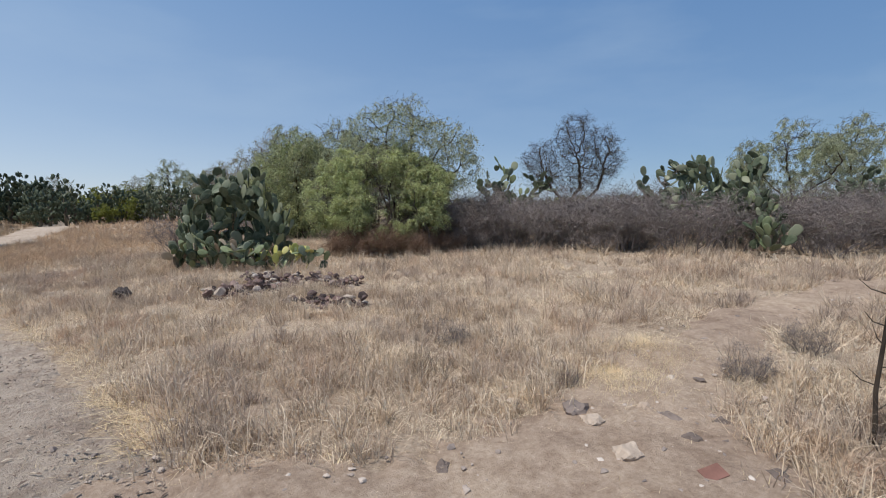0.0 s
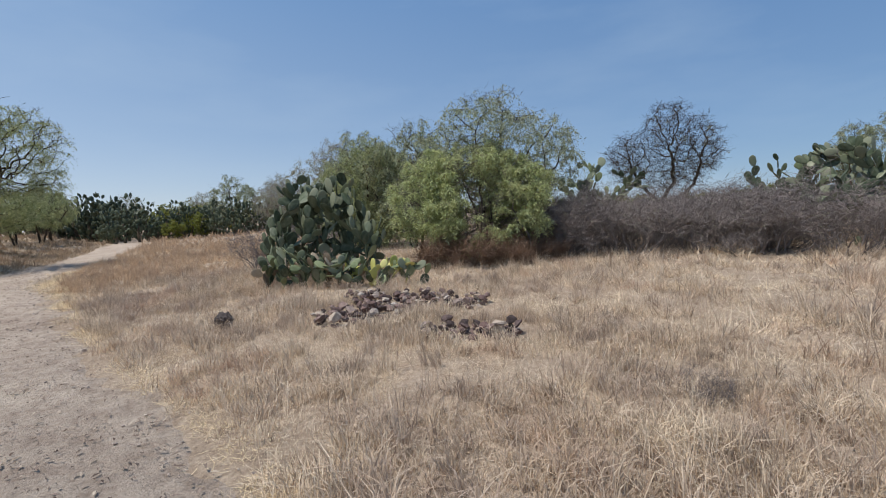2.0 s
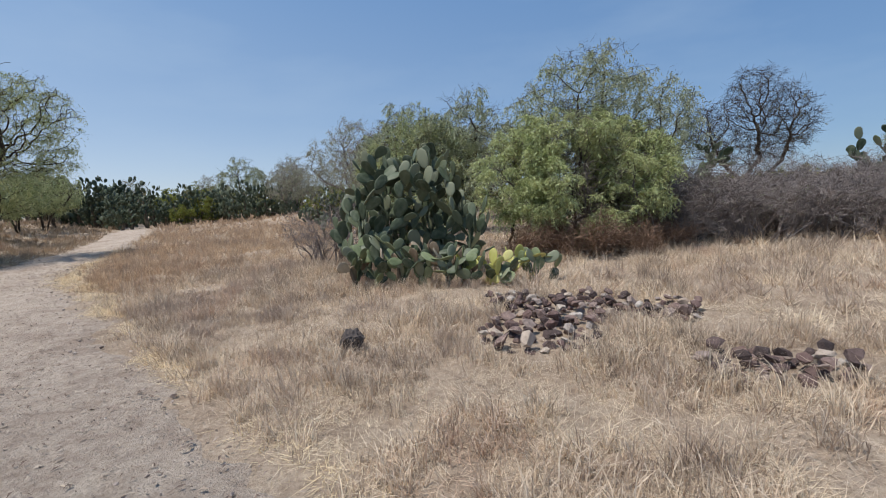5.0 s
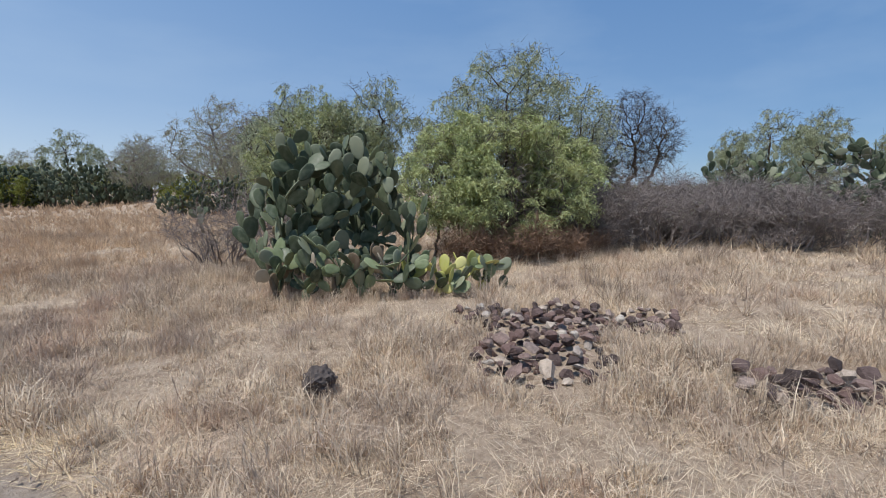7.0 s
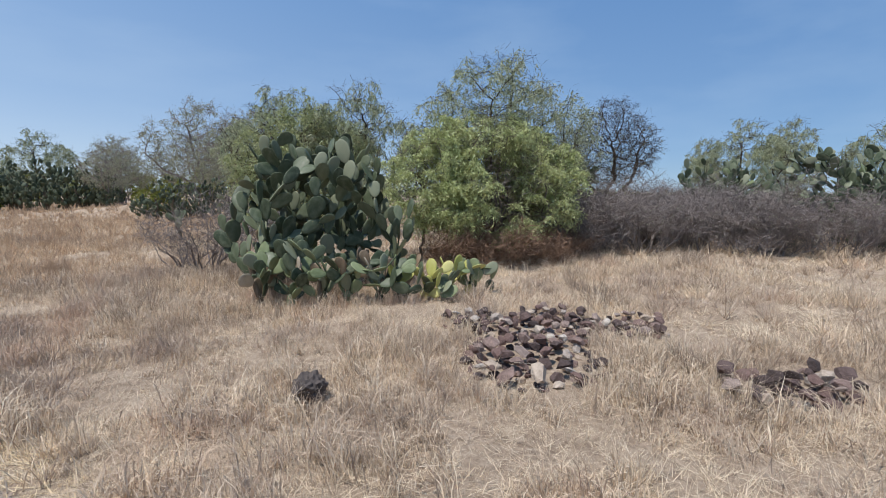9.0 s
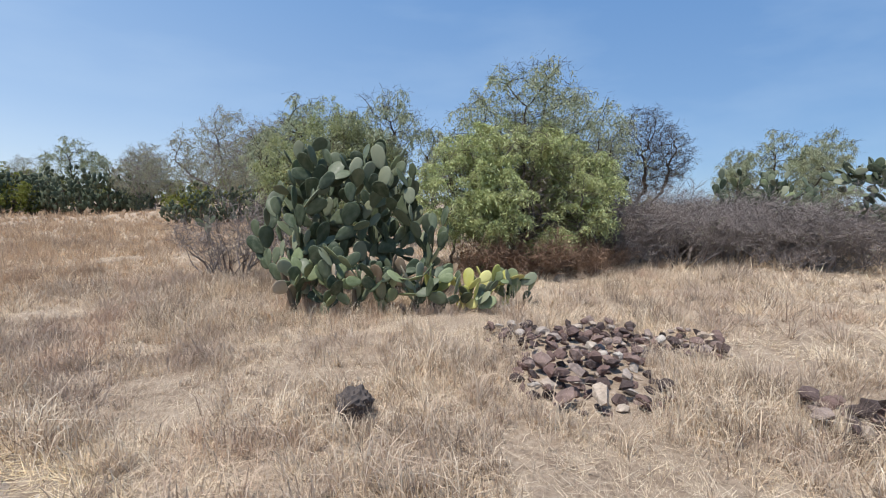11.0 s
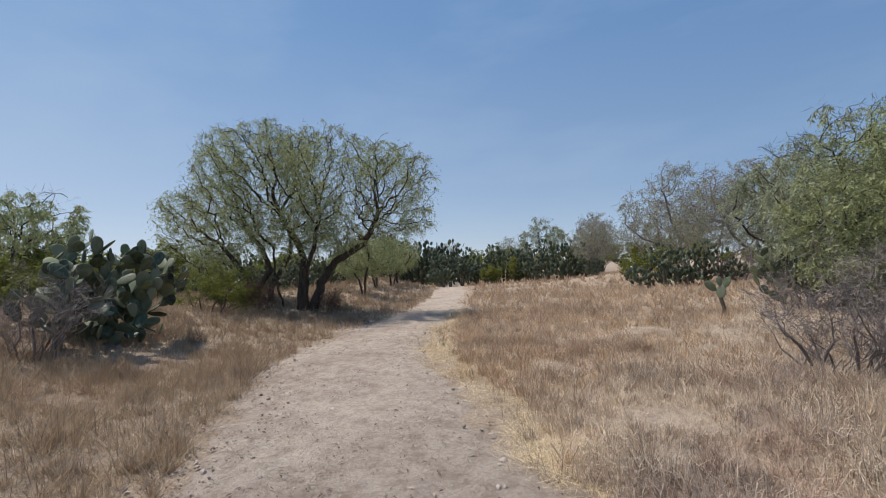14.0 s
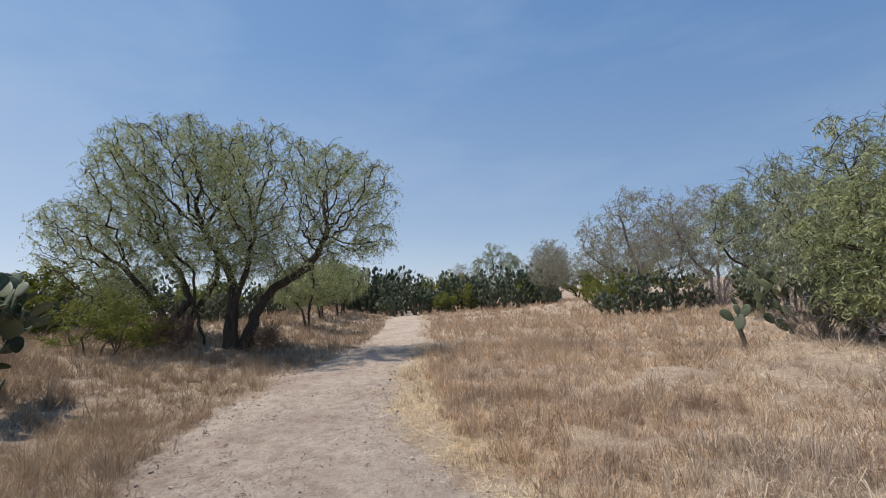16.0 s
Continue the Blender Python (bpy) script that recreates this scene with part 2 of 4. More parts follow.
def stone_material(name, stops):
    m, n, l, b = shader(name, 0.9, 0.2)
    c = ramp(n, l, n.new("ShaderNodeObjectInfo").outputs["Random"], stops)
    c = blend(n, l, 0.85, c, ramp(n, l, noise_node(n, l, 3.0, 6, 0.7), [(0.3, (0.55, 0.52, 0.5)), (0.7, (1.15, 1.12, 1.1))]), "MULTIPLY")
    l.new(c, b.inputs["Base Color"])
    bump(n, l, b, noise_node(n, l, 6, 6, 0.7), 0.8, 0.03)
    return m


STONE = stone_material("volcanic_stone", [(0, (0.075, 0.058, 0.055)), (0.35, (0.135, 0.10, 0.095)), (0.62, (0.21, 0.14, 0.125)), (0.82, (0.29, 0.215, 0.19)), (0.94, (0.4, 0.34, 0.3)), (1, (0.62, 0.57, 0.51))])
DARKSTONE = stone_material("dark_basalt", [(0, (0.16, 0.13, 0.115)), (1, (0.26, 0.215, 0.19))])
BASALT = stone_material("pitted_basalt", [(0, (0.11, 0.095, 0.09)), (1, (0.13, 0.11, 0.10))])
PALESTONE = stone_material("pale_stone", [(0, (0.45, 0.35, 0.27)), (1, (0.58, 0.5, 0.42))])
BRICKRED = stone_material("red_brick_shard", [(0, (0.23, 0.12, 0.095)), (1, (0.26, 0.135, 0.11))])


# ---- mesh helpers ----
def fast_mesh(name, verts, faces, material, smooth=False):
    verts, faces = np.asarray(verts, float), np.asarray(faces, int)
    k = faces.shape[1]
    me = bpy.data.meshes.new(name)
    me.vertices.add(len(verts))
    me.vertices.foreach_set("co", verts.ravel())
    me.loops.add(faces.size)
    me.loops.foreach_set("vertex_index", faces.ravel())
    me.polygons.add(len(faces))
    me.polygons.foreach_set("loop_start", np.arange(len(faces)) * k)
    me.update(calc_edges=True)
    me.validate()
    me.polygons.foreach_set("use_smooth", np.full(len(me.polygons), smooth))
    me.materials.append(material)
    return me


def part(name, me, parent, m=None, label=""):
    ob = new(name, me)
    ob.parent = parent
    if m is not None:
        ob.matrix_basis = m
    return tagged(ob, label)


def thing(name, place, label, category, group="", kind=""):
    ob = new(name)
    ob.empty_display_size = 0.2
    ob.matrix_basis = pose(*place)
    return tagged(ob, label, category, group, kind)


_table = np.random.default_rng(11).random((256, 256))


def vnoise(x, y):
    """Smooth value noise, 0 to 1."""
    x, y = np.asarray(x, float), np.asarray(y, float)
    xi, yi = np.floor(x).astype(int), np.floor(y).astype(int)
    fx, fy = x - xi, y - yi
    fx, fy = fx * fx * (3 - 2 * fx), fy * fy * (3 - 2 * fy)
    t = lambda a, b: _table[a % 256, b % 256]
    return (t(xi, yi) * (1 - fx) + t(xi + 1, yi) * fx) * (1 - fy) + (t(xi, yi + 1) * (1 - fx) + t(xi + 1, yi + 1) * fx) * fy


def sstep(v):
    v = np.clip(v, 0, 1)
    return v * v * (3 - 2 * v)


def line_dist(px, py, line, widths):
    """Distance to a polyline, the side (left is positive), and the half width there."""
    best, side, half = np.full(np.shape(px), 1e9), np.zeros(np.shape(px)), np.zeros(np.shape(px))
    for (a, b), (wa, wb) in zip(zip(line[:-1], line[1:]), zip(widths[:-1], widths[1:])):
        dx, dy = b[0] - a[0], b[1] - a[1]
        t = np.clip(((px - a[0]) * dx + (py - a[1]) * dy) / (dx * dx + dy * dy), 0, 1)
        d = np.hypot(px - a[0] - t * dx, py - a[1] - t * dy)
        near = d < best
        side = np.where(near, np.sign(dx * (py - a[1]) - dy * (px - a[0])), side)
        half = np.where(near, wa + t * (wb - wa), half)
        best = np.minimum(best, d)
    return best, side, half


# ---- the lie of the land ----
PATH = [(40, -34), (9, -8.2), (4.5, -4.5), (0.2, -0.95), (-2.3, 1.0), (-4.7, 2.95), (-7.75, 5.12), (-11.4, 8.4), (-15.2, 11.65), (-17.8, 15.4), (-21.3, 21.5), (-30.5, 34), (-40, 46), (-80, 95)]
PATH_W = [1.5, 1.5, 1.5, 1.5, 1.5, 1.5, 1.68, 1.47, 1.4, 1.3, 1.1, 1.1, 1.1, 1.2]
SIDE = [(-2.2, 1.75), (-1.0, 1.45), (0.2, 1.6), (0.95, 2.2), (1.4, 3.0), (1.9, 3.65), (2.8, 4.5), (4.9, 6.05), (8.0, 7.4), (13, 8.3)]
SIDE_W = [0.7, 1.1, 1.05, 0.85, 0.55, 0.42, 0.38, 0.36, 0.32, 0.3]


def smooth_line(line, widths, steps=8):
    """A Catmull-Rom curve through a polyline."""
    p = np.array([(*a, w) for a, w in zip(line, widths)], float)
    p = np.vstack([2 * p[0] - p[1], p, 2 * p[-1] - p[-2]])
    out = []
    for i in range(1, len(p) - 2):
        for s in np.arange(steps) / steps:
            a, b, c, d = p[i - 1:i + 3]
            out.append(0.5 * (2 * b + (c - a) * s + (2 * a - 5 * b + 4 * c - d) * s * s + (3 * b - a - 3 * c + d) * s ** 3))
    out.append(p[-2])
    out = np.array(out)
    return [tuple(q[:2]) for q in out], [q[2] for q in out]


PATH_C, PATH_CW = smooth_line(PATH, PATH_W, 5)
SIDE_C, SIDE_CW = smooth_line(SIDE, SIDE_W, 4)


def land(x, y):
    x, y = np.asarray(x, float), np.asarray(y, float)
    d, side, half = line_dist(x, y, PATH_C, PATH_CW)
    s = d * side
    z = 1.0 * sstep((s - 1.7) / 5.5) * sstep((-x - 9.5) / 5)
    z = z + 0.65 * np.exp(-(((x + 17.5) / 5.0) ** 2 + ((y - 41) / 4.0) ** 2))
    rough = sstep((d - half) / 0.5)
    z = z + rough * (0.10 * (vnoise(x * 0.45 + 7, y * 0.45) - 0.5) + 0.05 * (vnoise(x * 1.9, y * 1.9 + 3) - 0.5))
    d2, _, h2 = line_dist(x, y, SIDE_C, SIDE_CW)
    return z - 0.035 * (1 - sstep((d - half + 0.1) / 0.5)) - 0.03 * (1 - sstep((d2 - h2) / 0.4))


def at(x, y, sink=0.02):
    return (x, y, float(land(x, y)) - sink)


# ---- ground, path, trail ----
def spread(lo, hi, step, far):
    mid = np.arange(lo, hi + step / 2, step)
    k = np.array([0.6, 1.5, 3, 6, 12, 25, 50, 100, 200, 400, 800]) * far / 800
    return np.concatenate([lo - k[::-1], mid, hi + k])


gx, gy = spread(-34, 16, 0.2, 900), spread(-4, 46, 0.2, 900)
GX, GY = np.meshgrid(gx, gy)
GZ = land(GX, GY)
idx = np.arange(GX.size).reshape(GX.shape)
quads = np.stack([idx[:-1, :-1], idx[:-1, 1:], idx[1:, 1:], idx[1:, :-1]], -1).reshape(-1, 4)
ground = new("ground", fast_mesh("ground", np.stack([GX, GY, GZ], -1).reshape(-1, 3), quads, SOIL, True))
tagged(ground, "tan dry soil with plant litter under the dead grass", "ground", kind="structure")


def strip(name, line, widths, material, label, lift, wobble, seed):
    p, w = np.array(smooth_line(line, widths, 40)[0]), np.array(smooth_line(line, widths, 40)[1])
    d = np.gradient(p, axis=0)
    d /= np.linalg.norm(d, axis=1)[:, None]
    left = np.stack([-d[:, 1], d[:, 0]], 1)
    across = np.linspace(-1, 1, 31)
    run = np.concatenate([[0], np.cumsum(np.linalg.norm(np.diff(p, axis=0), axis=1))])
    V = []
    for a in across:
        ww = w + 0.12 * abs(a)
        ww = ww + wobble * (vnoise(run * 1.1 + seed, run * 0 + 9 * np.sign(a)) - 0.5) * abs(a) + wobble * 0.6 * (vnoise(run * 4 + seed, run * 0 + 5 * np.sign(a)) - 0.5) * abs(a)
        q = p + left * (a * ww)[:, None]
        crown = lift * (1 - abs(a) ** 6) - 0.03 * abs(a) ** 10
        V.append(np.column_stack([q, land(q[:, 0], q[:, 1]) + crown + 0.022 * (vnoise(q[:, 0] * 2.6, q[:, 1] * 2.6) - 0.5) + 0.016 * (vnoise(q[:, 0] * 7, q[:, 1] * 7) - 0.5)]))
    V = np.stack(V, 1)
    n, k = V.shape[:2]
    i = np.arange(n * k).reshape(n, k)
    F = np.stack([i[:-1, :-1], i[1:, :-1], i[1:, 1:], i[:-1, 1:]], -1).reshape(-1, 4)[:, ::-1]
    ob = new(name, fast_mesh(name, V.reshape(-1, 3), F, material, True))
    return tagged(ob, label, "path", kind="structure")


strip("dirt_path", PATH, PATH_W, DIRT, "pale grey-tan compacted dirt footpath with fine gravel", 0.03, 0.5, 3)
strip("side_trail", SIDE, SIDE_W, TRAIL, "narrow sandy trail with loose stones through grass", 0.037, 0.5, 21)


# ---- prickly pears ----
def pad_mesh(name, material, seed, around=14):
    rng = np.random.default_rng(seed)
    a = np.linspace(0, 2 * math.pi, around, endpoint=False)
    wob = 1 + 0.06 * rng.standard_normal(around)
    z = 0.5 - 0.5 * np.cos(a)
    x = 0.5 * np.sin(a) * (0.72 + 0.42 * z) * wob
    bend = 0.25 * rng.uniform(-1, 1)
    V, F = [], []
    for q, k in ((1.0, 0.0), (0.86, 0.34), (0.45, 0.5)):
        for s in (1, -1):
            V.append(np.column_stack([x * q, s * k + bend * (z - 0.5) ** 2 * 2 + 0 * z, 0.5 + (z - 0.5) * q]))
    V = np.vstack(V + [[[0, 0.5, 0.5]], [[0, -0.5, 0.5]]])
    ring = lambda r: r * around
    for side, order in ((0, (0, 2, 4)), (1, (0, 3, 5))):
        for ra, rb in zip(order[:-1], order[1:]):
            for i in range(around):
                j = (i + 1) % around
                q = [ring(ra) + i, ring(ra) + j, ring(rb) + j, ring(rb) + i]
                q = q if side else q[::-1]
                F += [q[:3], [q[0], q[2], q[3]]]
        c = 6 * around + side
        for i in range(around):
            j = (i + 1) % around
            q = [ring(order[2]) + i, ring(order[2]) + j, c]
            F.append(q if side else q[::-1])
    return fast_mesh(name, V, F, material, True)


PADS = [pad_mesh("pad", PAD, s) for s in range(5)]
PADS_LIGHT = [pad_mesh("pad", PADLIGHT, s + 10) for s in range(3)]
PADS_YELLOW = [pad_mesh("pad", PADYELLOW, s + 20) for s in range(3)]
PADS_DEAD = [pad_mesh("pad", PADDEAD, s + 30) for s in range(3)]


def pad_pose(p, u, nrm, L, W, T):
    u = u.normalized()
    side = u.cross(nrm).normalized()
    nn = side.cross(u).normalized()
    return Matrix(((side.x * W, nn.x * T, u.x * L, p.x), (side.y * W, nn.y * T, u.y * L, p.y), (side.z * W, nn.z * T, u.z * L, p.z), (0, 0, 0, 1)))


def inside(p, shells):
    return any(((p.x - a) / ra) ** 2 + ((p.y - b) / rb) ** 2 + ((p.z - c) / rc) ** 2 < 1 for a, b, c, ra, rb, rc in shells)


def rand_dir(rng):
    return Vector(rng.standard_normal(3)).normalized()


def prickly_pear(place, seed, seeds, shells, count, label, length=0.36, gap=0.55, group="", light=0.12, yellow=(), dead=0.04, spin=0.0, rise=0.38, stray=0.55):
    """seeds: feet of the stems (x, y, lean x, lean y). shells: ellipsoids that the pads fill."""
    rng = np.random.default_rng(seed)
    root = thing("prickly_pear", (*place, 0, 0, spin), label, "cactus", group)
    todo, done = [], []
    for x, y, lx, ly in seeds:
        p = Vector((x, y, -0.05))
        u = Vector((lx + rng.normal(0, 0.12), ly + rng.normal(0, 0.12), 1)).normalized()
        todo.append((p, u, Vector((rng.normal(), rng.normal(), 0.1)), 0))
    tries = 0
    while todo and len(done) < count and tries < count * 90:
        tries += 1
        p, u, nrm, lev = todo.pop(int(rng.integers(0, len(todo))))
        L = length * rng.uniform(0.8, 1.2)
        W = L * rng.uniform(0.56, 0.74)
        c = p + u * L * 0.55
        if lev > 0 and (not inside(c, shells) or any((c - q).length < gap * length for q in done)):
            continue
        if lev > 2 and inside(c, [(a, b, h, ra * 0.6, rb * 0.6, rh * 0.6) for a, b, h, ra, rb, rh in shells]) and rng.random() < 0.5:
            continue
        if c.z < 0.08 * length:
            continue
        done.append(c)
        T = length * rng.uniform(0.085, 0.13) * (1.5 if lev < 2 else 1)
        pick = rng.random()
        meshes = PADS
        if pick < light:
            meshes = PADS_LIGHT
        elif lev < 4 and pick > 1 - dead * 3:
            meshes = PADS_DEAD
        if yellow and any((c.x - a) ** 2 + (c.y - b) ** 2 < r * r and c.z < h for a, b, r, h in yellow) and rng.random() < 0.45:
            meshes = PADS_YELLOW
        part("pad", meshes[int(rng.integers(len(meshes)))], root, pad_pose(p, u, nrm, L, W, T))
        side = u.cross(nrm).normalized()
        for _ in range(int(rng.integers(4, 7))):
            a = rng.uniform(-1.25, 1.25)
            q = p + u * L * (0.5 + 0.47 * math.cos(a)) + side * W * 0.47 * math.sin(a)
            d = (u * math.cos(a * 0.75) + side * math.sin(a * 0.75) + Vector((0, 0, rise)) + rand_dir(rng) * stray).normalized()
            nn = (Matrix.Rotation(rng.uniform(-1.5, 1.5), 3, d) @ nrm) + rand_dir(rng) * 0.25
            nn.z *= 0.6
            todo.append((q, d, nn, lev + 1))
    for _ in range(count * 25):
        if len(done) >= count or len(done) < 5:
            break
        u = (rand_dir(rng) * 0.8 + Vector((0, 0, 0.7))).normalized()
        L = length * rng.uniform(0.75, 1.1)
        p = done[int(rng.integers(len(done)))] + rand_dir(rng) * 0.2 * length
        c = p + u * L * 0.55
        if c.z < 0.3 * length or not inside(c, shells) or any((c - q).length < 0.24 * length for q in done):
            continue
        done.append(c)
        meshes = PADS_LIGHT if rng.random() < light else PADS
        part("pad", meshes[int(rng.integers(len(meshes)))], root, pad_pose(p, u, rand_dir(rng), L, L * rng.uniform(0.56, 0.74), length * 0.1))
    # woody old stems
    for x, y, lx, ly in seeds[::2]:
        pts = [Vector((x, y, -0.1)) + Vector((lx, ly, 1)).normalized() * s for s in (0, length * 0.9, length * 2.0)]
        if inside(pts[2], shells):
            V, F = tubes([(pts, [length * 0.2, length * 0.17, length * 0.1])], 7)
            part("stem", fast_mesh("stem", V, F, OLDSTEM, True), root, None, "brown woody old stem")
    return root


# ---- trees and shrubs ----
def tubes(lines, sides):
    """Tapered tubes round polylines: all with the same number of sides."""
    V, F, base = [], [], 0
    ang = [2 * math.pi * i / sides for i in range(sides)]
    for pts, rad in lines:
        n = len(pts)
        for i, (p, r) in enumerate(zip(pts, rad)):
            d = (pts[min(i + 1, n - 1)] - pts[max(i - 1, 0)]).normalized()
            a = d.orthogonal().normalized() if i == 0 else (a - d * a.dot(d)).normalized()
            b = d.cross(a)
            V += [p + (a * math.cos(t) + b * math.sin(t)) * r for t in ang]
        for i in range(n - 1):
            for j in range(sides):
                k = (j + 1) % sides
                F.append((base + i * sides + j, base + i * sides + k, base + (i + 1) * sides + k, base + (i + 1) * sides + j))
        base += n * sides
    return np.array([tuple(v) for v in V]), F


def branch(rng, p, d, r, length, lev, last, out, tips, gnarl, lift, env, kids, shrink=0.74):
    pts, rad, steps = [p.copy()], [r], 4 if lev < last - 1 else 3 if lev < last else 2
    cx, cy, cz, rx, ry, rz = env
    for i in range(steps):
        d = (d + rand_dir(rng) * gnarl + Vector((0, 0, lift))).normalized()
        e = Vector(((p.x - cx) / rx, (p.y - cy) / ry, (p.z - cz) / rz))
        if e.length > 1.0 and lev > 1 and i:
            break
        p = p + d * (length / steps)
        pts.append(p.copy())
        rad.append(max(r * (1 - 0.4 * (i + 1) / steps), 0.002))
    out.append((lev, pts, rad))
    if lev >= last - 1:
        for q in pts[1:]:
            tips.append((q, d))
    steps = len(pts) - 1
    if lev >= last:
        return
    for i in range(int(rng.integers(kids[0], kids[1] + 1))):
        t = 1.0 if i == 0 else rng.uniform(0.35, 1.0)
        k = min(int(t * steps), steps)
        ax = rand_dir(rng).cross(d).normalized()
        dd = Matrix.Rotation(radians(rng.uniform(18, 58) * (0.6 if i == 0 else 1)), 3, ax) @ d
        if lev < 4:
            best = None
            for _ in range(7):
                g = rand_dir(rng)
                g = Vector((cx + rx * g.x, cy + ry * g.y, cz + rz * (abs(g.z) if rng.random() < 0.75 else g.z))) - pts[k]
                if g.length > 0.3 and (best is None or g.normalized().dot(dd) > best.dot(dd)):
                    best = g.normalized()
            if best:
                dd = (dd + best * 0.8).normalized()
        branch(rng, pts[k], dd, rad[k] * rng.uniform(0.55, 0.8), length * shrink * rng.uniform(0.75, 1.2), lev + 1, last, out, tips, gnarl, lift, env, kids, shrink)


def leaves(rng, tips, strings, leaflets, length, size, droop, slim=0.17, hang=None):
    """Hanging sprays of narrow leaflets from the twigs' ends."""
    P = np.array([tuple(t[0]) for t in tips])
    P = P[rng.integers(0, len(P), strings)]
    out = rng.standard_normal((strings, 3)) * (1, 1, 0.5)
    out /= np.linalg.norm(out, axis=1)[:, None]
    ln = length * rng.uniform(0.5, 1.3, strings)
    s = (np.arange(leaflets) + 0.7) / leaflets
    s = np.clip(s[None, :] + rng.uniform(-0.4, 0.4, (strings, leaflets)) / leaflets, 0, 1)
    pos = P[:, None] + out[:, None] * (ln[:, None] * (1 - droop) * s)[..., None] * 1.0
    pos = pos + out[:, None] * (ln[:, None] * droop * 0.45 * np.sqrt(s))[..., None]
    pos[..., 2] -= droop * ln[:, None] * s ** 1.6
    pos = pos.reshape(-1, 3)
    n = len(pos)
    ax = rng.standard_normal((n, 3)) * (1, 1, 0.6) - (0, 0, 0.9 * droop + 0.1 if hang is None else hang)
    ax /= np.linalg.norm(ax, axis=1)[:, None]
    sd = np.cross(ax, rng.standard_normal((n, 3)))
    sd /= np.linalg.norm(sd, axis=1)[:, None]
    L = (size * rng.uniform(0.6, 1.35, n))[:, None]
    V = np.stack([pos, pos + ax * L * 0.45 + sd * L * slim, pos + ax * L, pos + ax * L * 0.45 - sd * L * slim], 1).reshape(-1, 3)
    return V, np.arange(4 * n).reshape(n, 4)


def tree(place, seed, stems, env, last, label, leaf=None, wood=BARK, strings=2500, leaflets=9, spray=0.5, size=0.09, droop=0.7, gnarl=0.3, lift=0.03, kids=(2, 3), shrink=0.74,
         name="tree", category="tree", group="", spin=0, split=1, brush=0):
    """stems: (x, y, direction, radius, length). env: ellipsoid of the crown."""
    rng = np.random.default_rng(seed)
    root = thing(name, (*place, 0, 0, spin), label, category, group)
    out, tips = [], []
    for x, y, d, r, ln in stems:
        branch(rng, Vector((x, y, -0.15)), Vector(d).normalized(), r, ln, 0, last, out, tips, gnarl, lift, env, kids, shrink)
    for lv, p, r in out:
        if lv <= split:
            V, F = tubes([(p, r)], 8 if lv == 0 else 6)
            part("stem" if category == "shrub" else "trunk" if lv == 0 else "limb", fast_mesh("limb", V, F, wood, True), root)
    mid, fine = [(p, r) for lv, p, r in out if split < lv < last], [(p, r) for lv, p, r in out if lv >= last]
    V, F = tubes(mid, 4 if split else 3)
    V2, F2 = tubes(fine, 3)
    tagged(part("branchwork", fast_mesh("branchwork", V, F, wood, True), root), kind="stuff")
    tagged(part("twigwork", fast_mesh("twigwork", V2, F2, wood, True), root), kind="stuff")
    if brush:
        V, F = leaves(rng, tips, brush, 5, 0.2, 0.26, -0.65, 0.016)
        tagged(part("brushwood", fast_mesh("brushwood", V, F[V[F[:, 2], 2] > 0.03], wood), root), kind="stuff")
    if leaf and strings:
        V, F = leaves(rng, tips, strings, leaflets, spray, size, droop)
        keep = V[F[:, 0], 2] > 0.05
        tagged(part("crown", fast_mesh("crown", V, F[keep], leaf), root), kind="stuff")
    return root


def grow(rng, guides, lobes, count, step, reach, kill, hollow=0.3, wander=0.27):
    """Grows a branch skeleton from guide stems towards points strewn in the crown's lobes. Gives places, parents, radii."""
    pos, par = [], []
    for line in guides:
        prev = -1
        for a, b in zip(line[:-1], line[1:]):
            a, b = np.array(a, float), np.array(b, float)
            n = max(1, int(round(np.linalg.norm(b - a) / step)))
            if prev < 0 and pos:
                near = np.linalg.norm(np.array(pos) - a, axis=1)
                if near.min() < step * 0.8 and a[2] > 0.3:
                    prev = int(near.argmin())
            if prev < 0:
                pos.append(a)
                par.append(-1)
                prev = len(pos) - 1
            for k in range(1, n + 1):
                pos.append(a + (b - a) * k / n + rng.normal(0, 0.12 * step, 3))
                par.append(prev)
                prev = len(pos) - 1
    size = np.array([rx * ry * rz for _, _, _, rx, ry, rz in lobes])
    pick = rng.choice(len(lobes), count, p=size / size.sum())
    g = rng.standard_normal((count, 3))
    g /= np.linalg.norm(g, axis=1)[:, None]
    L = np.array(lobes, float)[pick]
    P = L[:, :3] + g * L[:, 3:] * (hollow + (1 - hollow) * rng.random((count, 1)) ** 0.6)
    P = P[P[:, 2] > 0.25]
    near_d, near_i = np.full(len(P), 1e9), np.zeros(len(P), int)
    kids = np.zeros(200000, int)

    def meet(first):
        N = np.array(pos[first:])
        d = np.linalg.norm(P[:, None] - N[None], axis=2)
        j = d.argmin(1)
        dj = d[np.arange(len(P)), j]
        closer = dj < near_d
        near_d[closer], near_i[closer] = dj[closer], j[closer] + first

    meet(0)
    for _ in range(90):
        live = near_d < reach
        if not live.any() or len(pos) > 9000:
            break
        first = len(pos)
        for i in np.unique(near_i[live]):
            if kids[i] > 2:
                continue
            mine = live & (near_i == i)
            v = P[mine] - pos[i]
            v = (v / np.linalg.norm(v, axis=1)[:, None]).mean(0) + rng.normal(0, wander, 3)
            pos.append(pos[i] + v / (np.linalg.norm(v) + 1e-9) * step)
            par.append(int(i))
            kids[i] += 1
        if len(pos) == first:
            break
        meet(first)
        keep = near_d > kill
        P, near_d, near_i = P[keep], near_d[keep], near_i[keep]
        if not len(P):
            break
    return np.array(pos), par


